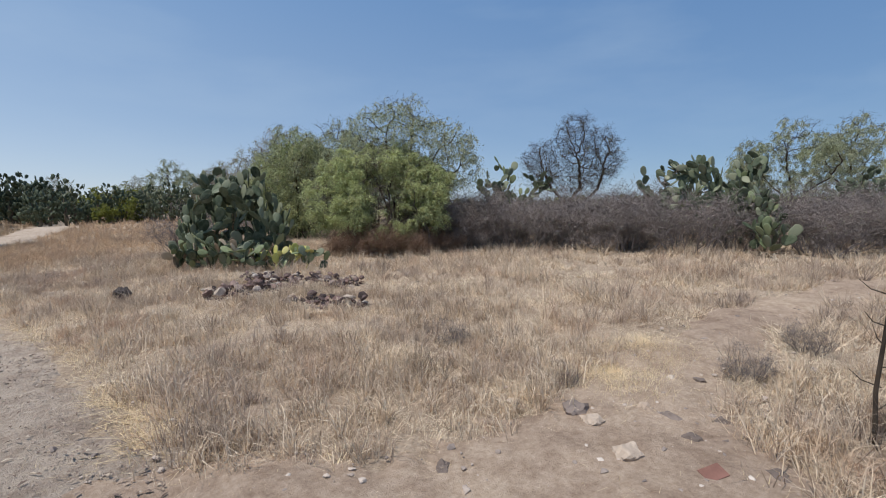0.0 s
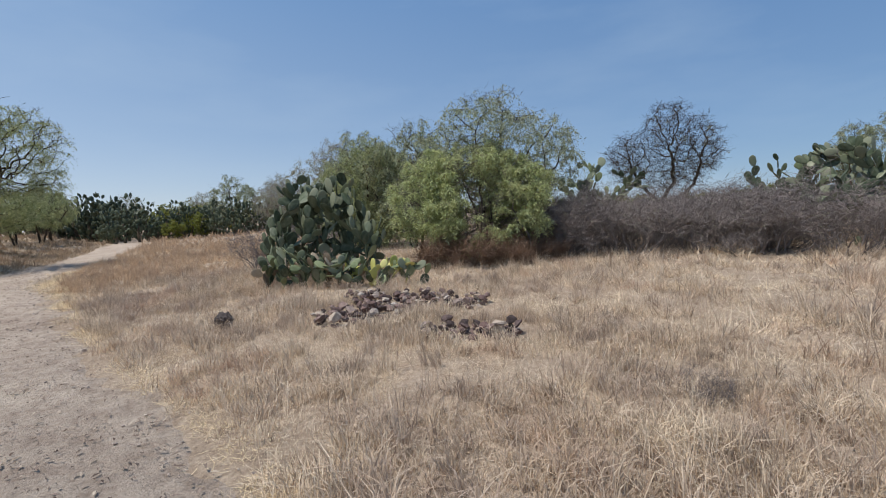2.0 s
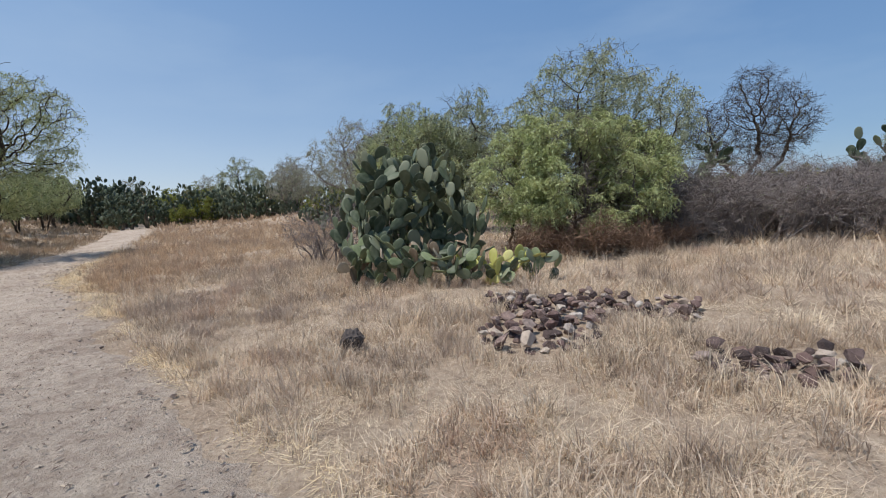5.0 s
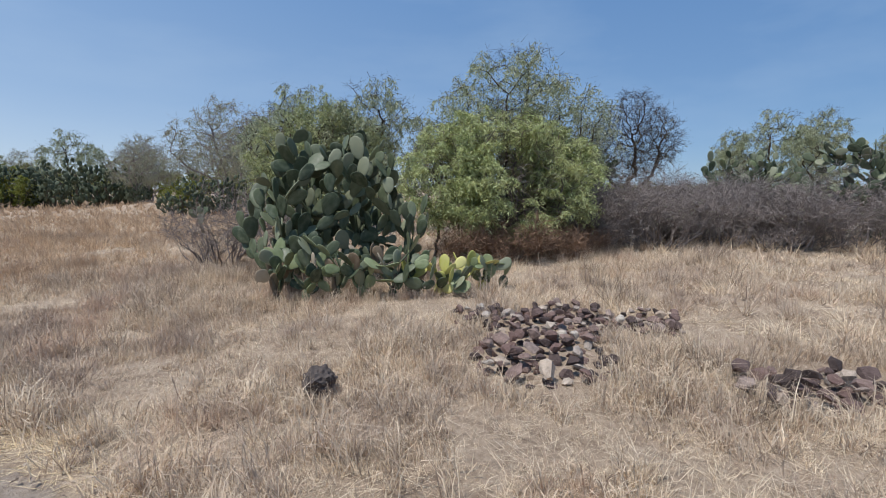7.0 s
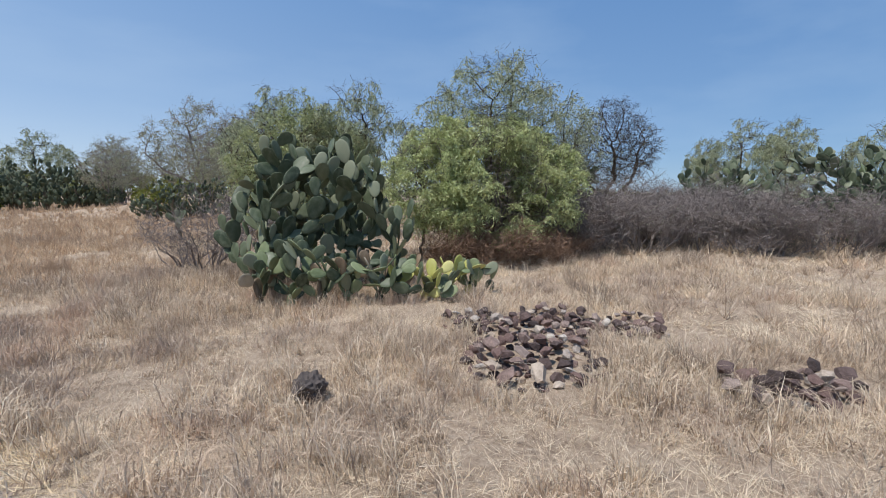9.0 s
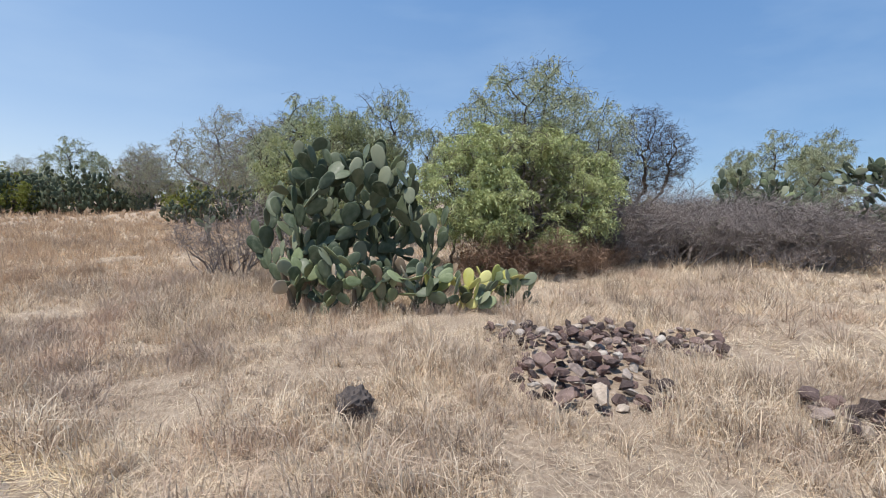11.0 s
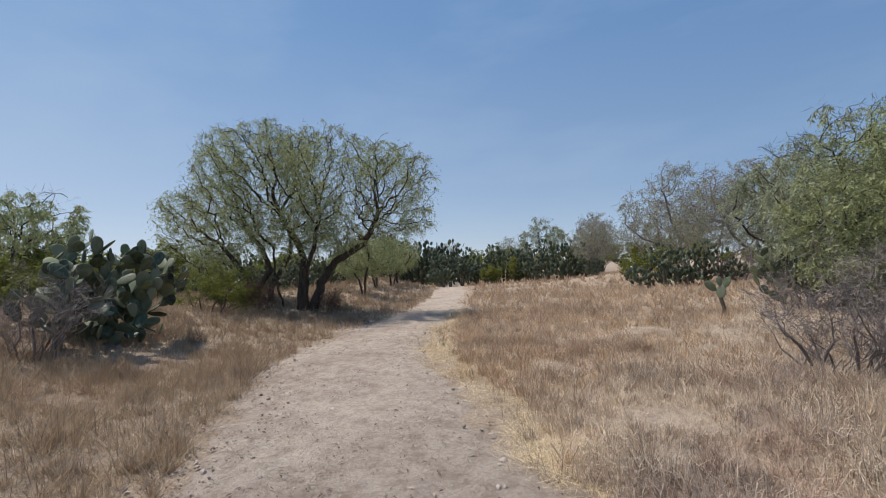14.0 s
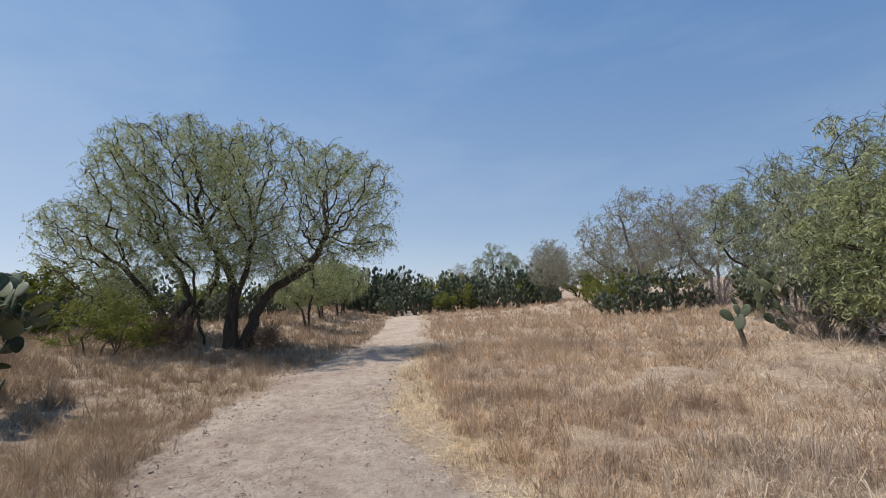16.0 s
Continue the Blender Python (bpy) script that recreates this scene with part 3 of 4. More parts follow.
def crown_tree(place, seed, guides, lobes, label, leaf=None, wood=BARK, count=2500, step=0.2, reach=3.0, kill=0.3, thin=0.006, strings=4000, leaflets=9, spray=0.45, size=0.08, droop=0.7, slim=0.16,
               name="tree", category="tree", group="", spin=0, twigs=1500, twig=0.3, limb=0.045, patchy=0.5, hang=1.5, pipe=2.25, flare=0.0):
    """A tree whose limbs reach into the lobes (x, y, z and three radii) from guide stems."""
    rng = np.random.default_rng(seed)
    root = thing(name, (*place, 0, 0, spin), label, category, group)
    pos, par = grow(rng, guides, lobes, count, step, reach, kill)
    n = len(pos)
    load, main = np.zeros(n), np.full(n, -1)
    for i in range(n - 1, -1, -1):
        load[i] = max(load[i], thin ** pipe)
        if par[i] >= 0:
            load[par[i]] += load[i]
    rad = load ** (1 / pipe)
    rad *= 1 + flare * np.clip(1 - pos[:, 2] / 2.2, 0, 1) * (rad > limb)
    for i in range(n):
        p = par[i]
        if p >= 0 and (main[p] < 0 or rad[i] > rad[main[p]]):
            main[p] = i
    thick, thinner, twiglets = [], [], []
    for i in range(n):
        if par[i] >= 0 and main[par[i]] == i:
            continue
        line, r = ([pos[par[i]]], [rad[i]]) if par[i] >= 0 else ([], [])
        j = i
        while j >= 0:
            line.append(pos[j])
            r.append(rad[j])
            j = main[j]
        if len(line) < 2:
            continue
        if par[i] < 0:
            r[0] *= 1.35
        chain = ([Vector(q) for q in line], [max(q, thin * 0.8) for q in r])
        (thick if rad[i] > limb or par[i] < 0 else thinner if rad[i] > limb * 0.35 else twiglets).append((chain, par[i] < 0))
    for chain, foot in thick:
        V, F = tubes([chain], 8)
        part("trunk" if foot else "limb", fast_mesh("limb", V, F, wood, True), root)
    for title, group_of, sides in (("branchwork", thinner, 5), ("twigwork", twiglets, 3)):
        if group_of:
            V, F = tubes([c for c, _ in group_of], sides)
            tagged(part(title, fast_mesh(title, V, F, wood, True), root), kind="stuff")
    tips = [(pos[i], None) for i in range(n) if rad[i] < thin * 2.6]
    if twigs:
        V, F = leaves(rng, tips, twigs, 4, twig * 0.6, twig, -0.1, 0.014)
        tagged(part("brushwood", fast_mesh("brushwood", V, F[V[F[:, 2], 2] > 0.05], wood), root), kind="stuff")
    if leaf and strings:
        Q = np.array([q for q, _ in tips])
        full = vnoise(Q[:, 0] * 1.3 + seed, Q[:, 2] * 1.3 + Q[:, 1] * 0.9)
        some = [t for t, f in zip(tips, full) if f > patchy * rng.random() ** 0.5]
        V, F = leaves(rng, some, strings, leaflets, spray, size, droop, slim, hang)
        tagged(part("crown", fast_mesh("crown", V, F[V[F[:, 0], 2] > 0.05], leaf), root), kind="stuff")
    return root


def stems_to(lobes, feet, low, seed):
    """Guide stems: from each foot (x, y) a bent stem to a point in the lower half of a lobe."""
    rng = np.random.default_rng(seed)
    res = []
    for i, (x, y) in enumerate(feet):
        a, b, c, ra, rb, rc = lobes[i % len(lobes)]
        end = (a + rng.normal(0, 0.25) * ra, b + rng.normal(0, 0.25) * rb, c - low * rc)
        res.append([(x, y, -0.15), (x + (end[0] - x) * 0.2, y + (end[1] - y) * 0.2, end[2] * 0.45), (x + (end[0] - x) * 0.75, y + (end[1] - y) * 0.75, end[2] * 0.72), end])
    return res


def fan(n, r, ln, lean, seed, ring=0.15):
    rng = np.random.default_rng(seed)
    res = []
    for i in range(n):
        a = 2 * math.pi * (i + rng.uniform(-0.3, 0.3)) / n
        k = lean * rng.uniform(0.4, 1.3)
        res.append((ring * math.cos(a), ring * math.sin(a), (k * math.cos(a), k * math.sin(a), 1), r * rng.uniform(0.7, 1.2), ln * rng.uniform(0.8, 1.2)))
    return res


def shrub(place, seed, height, width, label, stems=11, last=4, wood=TWIG, leaf=None, strings=0, group="", name="bare_shrub", size=0.04, spin=0, brush=0):
    return tree(place, seed, fan(stems, 0.014 * height, height * 0.42, width / height * 0.75, seed, 0.12 * width), (0, 0, height * 0.52, width / 2, width / 2, height * 0.5),
                last, label, leaf, wood, strings, 6, 0.16, size, 0.1, 0.35, 0.03, (2, 3), 0.7, name, "shrub", group, spin, 0, brush)


# the big clump beside the stone heap
prickly_pear(at(-5.22, 11.5), 4,
             [(-1.15, -0.2, -0.2, -0.1), (-0.75, 0.0, -0.1, 0), (-0.3, 0.2, 0, 0), (0.1, 0.0, 0, 0), (0.5, 0.1, 0.1, 0), (0.9, -0.1, 0.25, -0.1), (-0.9, -0.6, -0.3, -0.3), (-0.3, -0.75, 0, -0.4),
              (0.2, -0.7, 0.1, -0.4), (0.7, -0.6, 0.2, -0.3), (-0.5, 0.6, 0, 0.2), (0.4, 0.7, 0, 0.2)],
             [(-0.85, 0.3, 1.35, 0.55, 0.8, 1.25), (0.3, 0.25, 1.35, 0.7, 0.8, 1.22), (-0.2, 0.1, 1.1, 1.1, 1.0, 1.1), (-0.2, 0, 0.8, 1.3, 1.1, 0.85), (-0.1, -0.45, 0.3, 1.5, 0.85, 0.42), (1.1, 0, 0.8, 0.42, 0.6, 0.6), (-1.4, 0.2, 0.9, 0.35, 0.6, 0.65)],
             335, "large dense prickly pear with blue-green pads and brown old stems", 0.335, 0.36, light=0.03, dead=0.02, rise=0.48, stray=0.55)
prickly_pear(at(-5.0, 10.2), 5, [(-1.15, 0.1, -0.2, -0.2), (-0.8, -0.05, 0, -0.3), (-0.4, 0, 0, -0.3), (0, -0.05, 0, -0.3), (0.4, 0, 0.1, -0.3), (0.8, 0.1, 0.2, -0.2), (1.15, 0.2, 0.3, 0)],
             [(0, 0, 0.3, 1.5, 0.42, 0.42), (-0.8, 0.1, 0.5, 0.6, 0.4, 0.4)], 130, "low skirt of prickly pear shoots with green and dry pads", 0.25, 0.36, light=0.3, dead=0.07)
prickly_pear(at(-3.75, 10.2), 9, [(-0.55, 0, -0.2, -0.1), (-0.2, 0, 0, -0.2), (0.15, 0.05, 0.2, 0), (0.5, 0.1, 0.3, 0), (0.85, 0.2, 0.5, 0.1)],
             [(0.1, 0.05, 0.22, 1.1, 0.4, 0.34)], 60, "low prickly pear shoots with yellow and light green pads in grass", 0.25, 0.3, light=0.4, yellow=[(-0.25, 0, 0.5, 0.6), (0.65, 0.1, 0.4, 0.6)], dead=0.03)
# beyond the path on its far side
prickly_pear(at(-18.9, 8.5), 21, [(-1.0, 0.2, -0.3, 0), (-0.5, 0, -0.1, 0), (0, 0, 0, 0), (0.5, 0.1, 0.2, 0), (0.9, 0, 0.4, 0), (0, 0.7, 0, 0.2), (0.3, -0.6, 0, -0.3)],
             [(-0.3, 0, 1.15, 1.3, 1.1, 0.85), (0.9, 0.2, 1.0, 0.9, 0.8, 0.8), (0.2, 0.2, 1.8, 0.8, 0.7, 0.5), (0, 0, 0.5, 1.0, 0.9, 0.5)], 280, "dark green prickly pear with a broad crown beside the path", 0.34, 0.3, light=0.03, spin=-60, rise=0.12, stray=0.75)
# in and behind the thicket
prickly_pear(at(8.6, 13.6), 31, [(-1.3, 0, -0.2, 0), (-0.6, 0, 0, 0), (0, 0, 0, 0), (0.6, 0, 0.1, 0), (0.2, -1.0, 0, -0.2), (0, -1.9, 0, -0.3), (-0.5, -2.6, 0, -0.2), (1.2, 0.2, 0.2, 0)],
             [(-0.9, 0, 1.7, 1.2, 0.8, 1.1), (0.6, 0, 1.7, 1.2, 0.8, 1.15), (0.1, -1.0, 0.9, 0.6, 0.9, 0.9), (-0.2, -2.3, 0.45, 0.7, 0.8, 0.55)], 300, "sprawling prickly pear with grey-green pads rising over bare shrubs", 0.33, 0.3, light=0.1)
prickly_pear(at(10.3, 19.0), 37, [(-1.2, 0, -0.2, 0), (-0.4, 0, 0, 0), (0.4, 0, 0, 0), (1.2, 0, 0.2, 0)], [(-0.8, 0, 1.8, 1.4, 0.9, 1.5), (0.9, 0, 1.8, 1.4, 0.9, 1.4)], 270,
             "tall prickly pear with grey-green pads behind bare shrubs", 0.38, 0.32, light=0.04)
prickly_pear(at(3.1, 20.0), 41, [(-0.6, 0, -0.2, 0), (0, 0, 0, 0), (0.7, 0, 0.3, 0)], [(-0.3, 0, 1.7, 1.2, 0.8, 1.75), (0.9, 0, 1.6, 1.1, 0.8, 1.35)], 170,
             "pale green prickly pear standing behind a thicket", 0.4, 0.36, light=0.5)
prickly_pear(at(-7.7, 21.3), 47, [(-0.9, 0, -0.2, 0), (-0.3, -0.2, 0, -0.1), (0.3, 0, 0.1, 0), (0.9, -0.2, 0.3, 0)], [(-0.3, 0, 1.1, 1.3, 0.8, 1.2), (0.8, -0.2, 0.9, 1.1, 0.8, 0.95)], 110,
             "spreading prickly pear with pale pads before leafy trees", 0.32, 0.40, light=0.4)
# the young plant in the open grass
young = thing("prickly_pear", at(-9.75, 18.6, 0), "young prickly pear with four pads on a thin brown stem", "cactus")
V, F = tubes([([Vector((0, 0, -0.05)), Vector((0.03, 0, 0.2)), Vector((-0.02, 0, 0.45))], [0.05, 0.045, 0.05])], 7)
part("stem", fast_mesh("stem", V, F, OLDSTEM, True), young, None, "brown woody stem")
for p, u, nr, L in (((-0.02, 0, 0.4), (0.1, 0, 1), (0.1, 1, 0), 0.36), ((-0.1, 0, 0.62), (-0.75, 0, 0.8), (0.2, 1, 0), 0.32), ((0.06, 0, 0.68), (0.5, 0.1, 1), (0.6, 1, 0), 0.3), ((0.0, 0, 0.72), (-0.15, 0, 1), (-0.7, 1, 0), 0.25)):
    part("pad", PADS[0], young, pad_pose(Vector(p), Vector(u), Vector(nr), L, L * 0.66, 0.035))

# distant clumps
def far_clump(place, seed, shells, count, label, length, group):
    """A clump too far off to tell its pads apart: the pads fill ellipsoids, upright and close, in one mesh."""
    rng = np.random.default_rng(seed)
    root = thing("prickly_pear", place, label, "cactus", group)
    base = pad_mesh("pad", PADFAR, seed, 9)
    co = np.array([v.co[:] for v in base.vertices])
    tri = np.array([p.vertices[:] for p in base.polygons])
    V, F = [], []
    for i in range(count):
        a, b, c, ra, rb, rc = shells[int(rng.integers(len(shells)))]
        g = rand_dir(rng) * rng.uniform(0.25, 1) ** 0.5
        u = (Vector((g.x * 0.6, g.y * 0.6, 1.1)) + rand_dir(rng) * 0.6).normalized()
        p = Vector((a + g.x * ra, b + g.y * rb, max(0.0, c + g.z * rc)))
        L = length * rng.uniform(0.75, 1.25)
        m = np.array(pad_pose(p, u, rand_dir(rng) * Vector((1, 1, 0.3)).length, L, L * rng.uniform(0.55, 0.75), L * 0.12))
        F.append(tri + len(V) * len(co))
        V.append(co @ m[:3, :3].T + m[:3, 3])
    tagged(part("padwork", fast_mesh("padwork", np.vstack(V), np.vstack(F), PADFAR, True), root), kind="stuff")
    V, F = tubes([([Vector((a, b, -0.2)), Vector((a * 0.9, b, c * 0.5)), Vector((a, b, c))], [0.16, 0.14, 0.08]) for a, b, c, _, _, _ in shells], 7)
    tagged(part("stemwork", fast_mesh("stemwork", V, F, OLDSTEM, True), root), kind="stuff")
    return root


far_pear = far_clump(at(-26.6, 44.0), 51, [(-1.3, 0, 1.9, 1.3, 1.0, 1.5), (1.2, 0.2, 1.7, 1.4, 1.0, 1.4), (0, -0.2, 2.6, 1.0, 0.9, 1.1), (-2.2, 0, 1.0, 0.9, 0.9, 0.9), (2.2, 0, 0.9, 0.9, 0.9, 0.8), (0, -0.4, 0.8, 1.6, 0.9, 0.8)], 330,
                     "distant tall prickly pear with dark green pads", 0.42, "distant prickly pears")


def again(ob, x, y, turn, size, sink=0.03):
    return copy_thing(ob, pose(*at(x, y, sink), 0, 0, turn) @ Matrix.Diagonal((size, size, size, 1)))


for x, y, turn, size in ((-13.9, 31.0, 40, 0.62), (-12.2, 32.5, 200, 0.6), (-22.5, 43.5, 120, 0.75), (-34, 40, 75, 0.95), (-37.5, 41, 310, 1.0), (-41, 42.5, 15, 1.25), (-45, 41, 160, 1.3), (-9.0, 30, 80, 0.6), (-7, 24.5, 260, 0.62), (-49, 38, 100, 1.0),
                         (-29.3, 44.2, 140, 0.95), (-24.4, 45, 250, 1.0), (-31.8, 43, 10, 1.0), (-38.8, 44.5, 220, 1.3), (-43, 46, 80, 1.35), (-48, 44.5, 330, 1.35), (-52, 42, 190, 1.4), (-33, 23.5, 30, 0.55), (-31.5, 17.5, 220, 0.6), (15.5, 16.5, 60, 0.65), (18.5, 15, 190, 0.7), (-31.5, 13.6, 100, 0.6), (-29.5, 19.5, 15, 0.5)):
    again(far_pear, x, y, turn, size)

# ---- trees ----
# leafy bushy tree behind the big cactus, and the thin-leaved crown that rises over it
LOBES = [(0, 0, 2.0, 2.15, 1.4, 1.35), (0, 0, 2.0, 2.2, 1.4, 1.3), (-1.25, 0, 1.95, 1.05, 1.2, 1.1), (0.1, 0, 2.3, 1.3, 1.4, 1.2), (1.35, 0, 1.9, 1.0, 1.2, 1.2), (0.2, -0.5, 1.5, 2.1, 1.1, 0.9), (0.0, 0.4, 1.6, 2.2, 1.1, 0.9), (0.1, -0.5, 1.0, 2.0, 0.9, 0.55)]
RNG = np.random.default_rng(3)
crown_tree(at(-1.9, 13.6), 61, stems_to(LOBES, [(RNG.normal(0, 0.75), RNG.normal(0, 0.35)) for _ in range(16)], 0.3, 3), LOBES, "bushy pepper tree with fresh green foliage on bare brown stems", BUSH, GREYBARK,
           2600, 0.16, 2.5, 0.2, 0.005, 13000, 9, 0.36, 0.09, 0.65, 0.115, twigs=1500, limb=0.035, patchy=0.55, hang=0.9)
LOBES = [(0.1, 0, 3.7, 1.5, 1.3, 1.25), (1.4, 0.2, 3.3, 1.35, 1.2, 1.0), (-1.0, 0.1, 3.2, 1.0, 1.1, 0.9), (2.1, 0, 2.7, 0.8, 1.0, 0.9), (0.5, 0, 4.4, 0.7, 0.7, 0.55)]
crown_tree(at(-1.5, 14.2), 67, stems_to(LOBES, [(0, 0), (0.25, 0.1), (-0.15, 0), (0.35, 0), (0.05, 0.1)], 0.2, 5), LOBES, "thin-leaved pepper tree with drooping twigs over a bush", PALELEAF, BARK,
           1700, 0.17, 2.5, 0.24, 0.0055, 2600, 8, 0.4, 0.085, 0.7, 0.12, twigs=800, twig=0.2, limb=0.03, patchy=0.4, hang=1.0)
LOBES = [(0, 0, 4.0, 1.15, 1.2, 1.4), (-1.2, 0, 3.2, 1.0, 1.2, 1.2), (1.2, 0.2, 3.2, 1.0, 1.2, 1.3), (0.2, 0, 2.0, 1.8, 1.5, 1.0)]
tall = crown_tree(at(-4.4, 19.3), 68, stems_to(LOBES, [(0, 0), (-0.1, 0), (0.2, 0.1), (0, 0.2)], 0.3, 6), LOBES, "thin-leaved pepper tree with drooping twigs", PALELEAF, BARK, 1600, 0.2, 3, 0.28, 0.007, 2200, 8, 0.38, 0.13, 0.75, 0.1,
                  group="thin-leaved pepper trees", twigs=600, limb=0.05, patchy=0.7)
for x, y, turn, size in ((-6.9, 20.9, 170, 1.0), (-8.2, 26.5, 20, 1.1), (-5, 26, 130, 1.1), (22.5, 33, 50, 1.1), (24.8, 31.5, 130, 1.35), (29.5, 32, 10, 1.4), (-30, 50, 200, 1.3), (27, 24, 300, 1.15)):
    again(tall, x, y, turn, size)
LOBES = [(-1.2, 0, 2.4, 1.4, 1.5, 1.5), (1.1, 0.2, 2.7, 1.4, 1.5, 1.6), (0, 0, 3.7, 1.2, 1.3, 1.2), (0, 0, 1.3, 2.3, 1.8, 1.0)]
crown_tree(at(-6.1, 19.6), 69, stems_to(LOBES, [(0, 0), (0.3, 0), (-0.3, 0.1), (0.2, -0.2), (-0.2, -0.3), (0, 0.3)], 0.3, 7), LOBES, "dense olive-green pepper tree with foliage to the ground", PEPPER, BARK, 2000, 0.2, 3, 0.28, 0.006, 5200, 8, 0.5, 0.11, 0.65, 0.115,
           twigs=800, limb=0.05, patchy=0.35, hang=0.9)
# bare trees
LOBES = [(-0.9, 0, 3.2, 1.1, 1.2, 1.1), (0.7, 0, 4.2, 1.15, 1.2, 1.3), (2.0, 0, 3.5, 1.0, 1.2, 1.2), (0.5, 0, 2.5, 1.9, 1.2, 0.8), (2.3, 0.2, 4.6, 0.5, 0.5, 0.5)]
crown_tree(at(5.6, 21.0), 74, [[(-0.5, 0, -0.15), (-0.2, 0, 0.7), (0.4, 0, 1.4), (0.9, 0, 2.2), (0.8, 0, 3.2)], [(0.3, 0, 1.3), (-0.4, 0.1, 2.0), (-0.8, 0, 2.8)], [(-0.2, 0, 0.7), (0.9, 0.1, 1.2), (1.7, 0, 2.0), (2.0, 0, 2.9)]], LOBES,
                  "bare grey mesquite tree with gnarled dark limbs", GREYLEAF, BARK, 2000, 0.17, 3, 0.2, 0.0085, 250, 6, 0.2, 0.06, 0.5, twigs=3400, twig=0.3, limb=0.05)
LOBES = [(-2.6, 0, 4.4, 2.0, 2.2, 2.0), (0.2, 0, 6.0, 2.6, 2.5, 2.0), (2.8, 0, 4.9, 1.9, 2.2, 2.1), (0, 0, 3.6, 3.6, 2.6, 1.4)]
greytree = crown_tree(at(-14.9, 41.0), 73, stems_to(LOBES, [(0, 0), (0.1, 0.1), (0.2, 0), (0, 0.3)], 0.35, 8), LOBES, "grey half-bare tree with a rounded crown", GREYLEAF, TWIG, 1500, 0.32, 5, 0.42, 0.012, 2200, 7, 0.6, 0.12, 0.5, 0.15,
                      group="half-bare trees", twigs=900, twig=0.5, limb=0.08)
for x, y, turn, size in ((-21.8, 42.5, 90, 0.62), (-10.2, 37, 200, 0.9), (-18, 50, 40, 0.9), (-24.5, 51, 280, 0.85), (-6, 36, 140, 0.8), (-38, 56, 30, 0.7), (-45, 52, 100, 0.7), (-12.4, 38.5, 160, 0.7), (-23, 47.5, 220, 0.7)):
    again(greytree, x, y, turn, size)
# the broad old tree by the path
LOBES = [(-1.5, 0, 5.1, 2.3, 2.8, 2.2), (1.2, 0.2, 4.9, 2.3, 2.8, 2.0), (3.6, 0.3, 4.6, 1.7, 2.2, 1.7), (-3.5, 0, 3.4, 1.7, 2.2, 1.5), (-2.9, -0.3, 1.8, 1.4, 1.4, 1.1), (0, 0.1, 3.2, 2.8, 2.2, 1.1), (-0.8, 0, 6.2, 1.6, 1.8, 1.0), (3.6, 0, 3.1, 1.5, 1.8, 0.9), (-3.9, 0.3, 4.2, 1.4, 1.8, 1.1), (1.5, 0.2, 2.9, 2.0, 2.0, 0.8)]
crown_tree(at(-22.5, 15.2), 83, [
    [(-1.9, 0, -0.15), (-1.8, 0, 0.9), (-2.4, -0.2, 1.9), (-3.0, -0.3, 2.7)], [(-1.8, 0, 0.9), (-1.2, 0.1, 1.5), (-1.6, 0.3, 2.4), (-2.3, 0.3, 3.2)], [(-1.5, 0.2, -0.15), (-1.3, 0.4, 1.1), (-0.7, 0.8, 2.2), (-0.9, 1.1, 3.2)],
    [(0, 0, -0.15), (0.1, 0, 1.1), (0.1, 0.1, 2.0), (-0.4, 0.2, 3.0), (-0.9, 0.2, 3.8)], [(0.3, 0.2, -0.15), (0.65, 0.2, 0.9), (1.2, 0.3, 1.7), (2.4, 0.3, 2.3), (2.9, 0.3, 3.2)], [(0.1, 0, 1.1), (0.7, -0.4, 2.2), (1.0, -0.5, 3.2)],
    [(-0.5, -0.3, -0.15), (-0.7, -0.5, 1.2), (-0.6, -0.8, 2.4)], [(-0.9, 0.1, -0.15), (-0.8, -0.1, 1.3), (-0.3, -0.2, 2.3)], [(-2.1, -0.3, -0.15), (-2.7, -0.6, 0.8), (-3.3, -0.7, 1.5)]], LOBES,
    "broad old pepper tree with leaning dark trunks and drooping foliage", PEPPER, BARK, 5600, 0.19, 3, 0.24, 0.0085, 15000, 9, 0.46, 0.085, 0.6, 0.115, spin=32.4, twigs=3500, twig=0.25, limb=0.07, patchy=0.5, hang=0.9, pipe=2.18, flare=0.75)
LOBES = [(-1.1, 0, 2.5, 1.3, 1.5, 1.1), (1.0, 0, 2.8, 1.4, 1.5, 1.2), (0, 0.3, 2.1, 2.0, 1.8, 1.0)]
second = crown_tree(at(-27, 21.9), 89, stems_to(LOBES, [(0, 0), (0.15, 0), (0, 0.1)], 0.4, 9), LOBES, "small leafy tree with a forked dark trunk", PEPPER, BARK, 900, 0.22, 3, 0.32, 0.009, 1700, 8, 0.42, 0.15, 0.7, 0.1, group="small leafy trees", twigs=400, limb=0.05)
for x, y, turn, size in ((-31, 26.5, 100, 1.0), (-33.5, 8.3, 60, 1.35), (-34, 31, 210, 1.1), (-42, 20, 300, 1.0), (-37, 34.5, 140, 1.2)):
    again(second, x, y, turn, size)
# round yellow-green bushes
yellow_bush = shrub(at(-30.6, 42.2), 91, 2.7, 4.2, "round yellow-green acacia bush", 12, 4, GREYBARK, YELLOWLEAF, 2000, "yellow-green bushes", "bush", 0.14)
for x, y, turn, size in ((-27.5, 11.2, 70, 0.95), (-33, 13.5, 30, 0.9), (-30.5, 9.3, 130, 1.05), (-37, 17, 230, 1.0), (-38, 11.5, 300, 1.1), (-34.5, 21, 80, 0.9), (-36, 7.5, 10, 1.0), (-16, 36, 20, 0.8), (-43, 47, 90, 1.2), (-36, 47, 200, 1.1), (19, 19, 120, 0.7)):
    again(yellow_bush, x, y, turn, size)
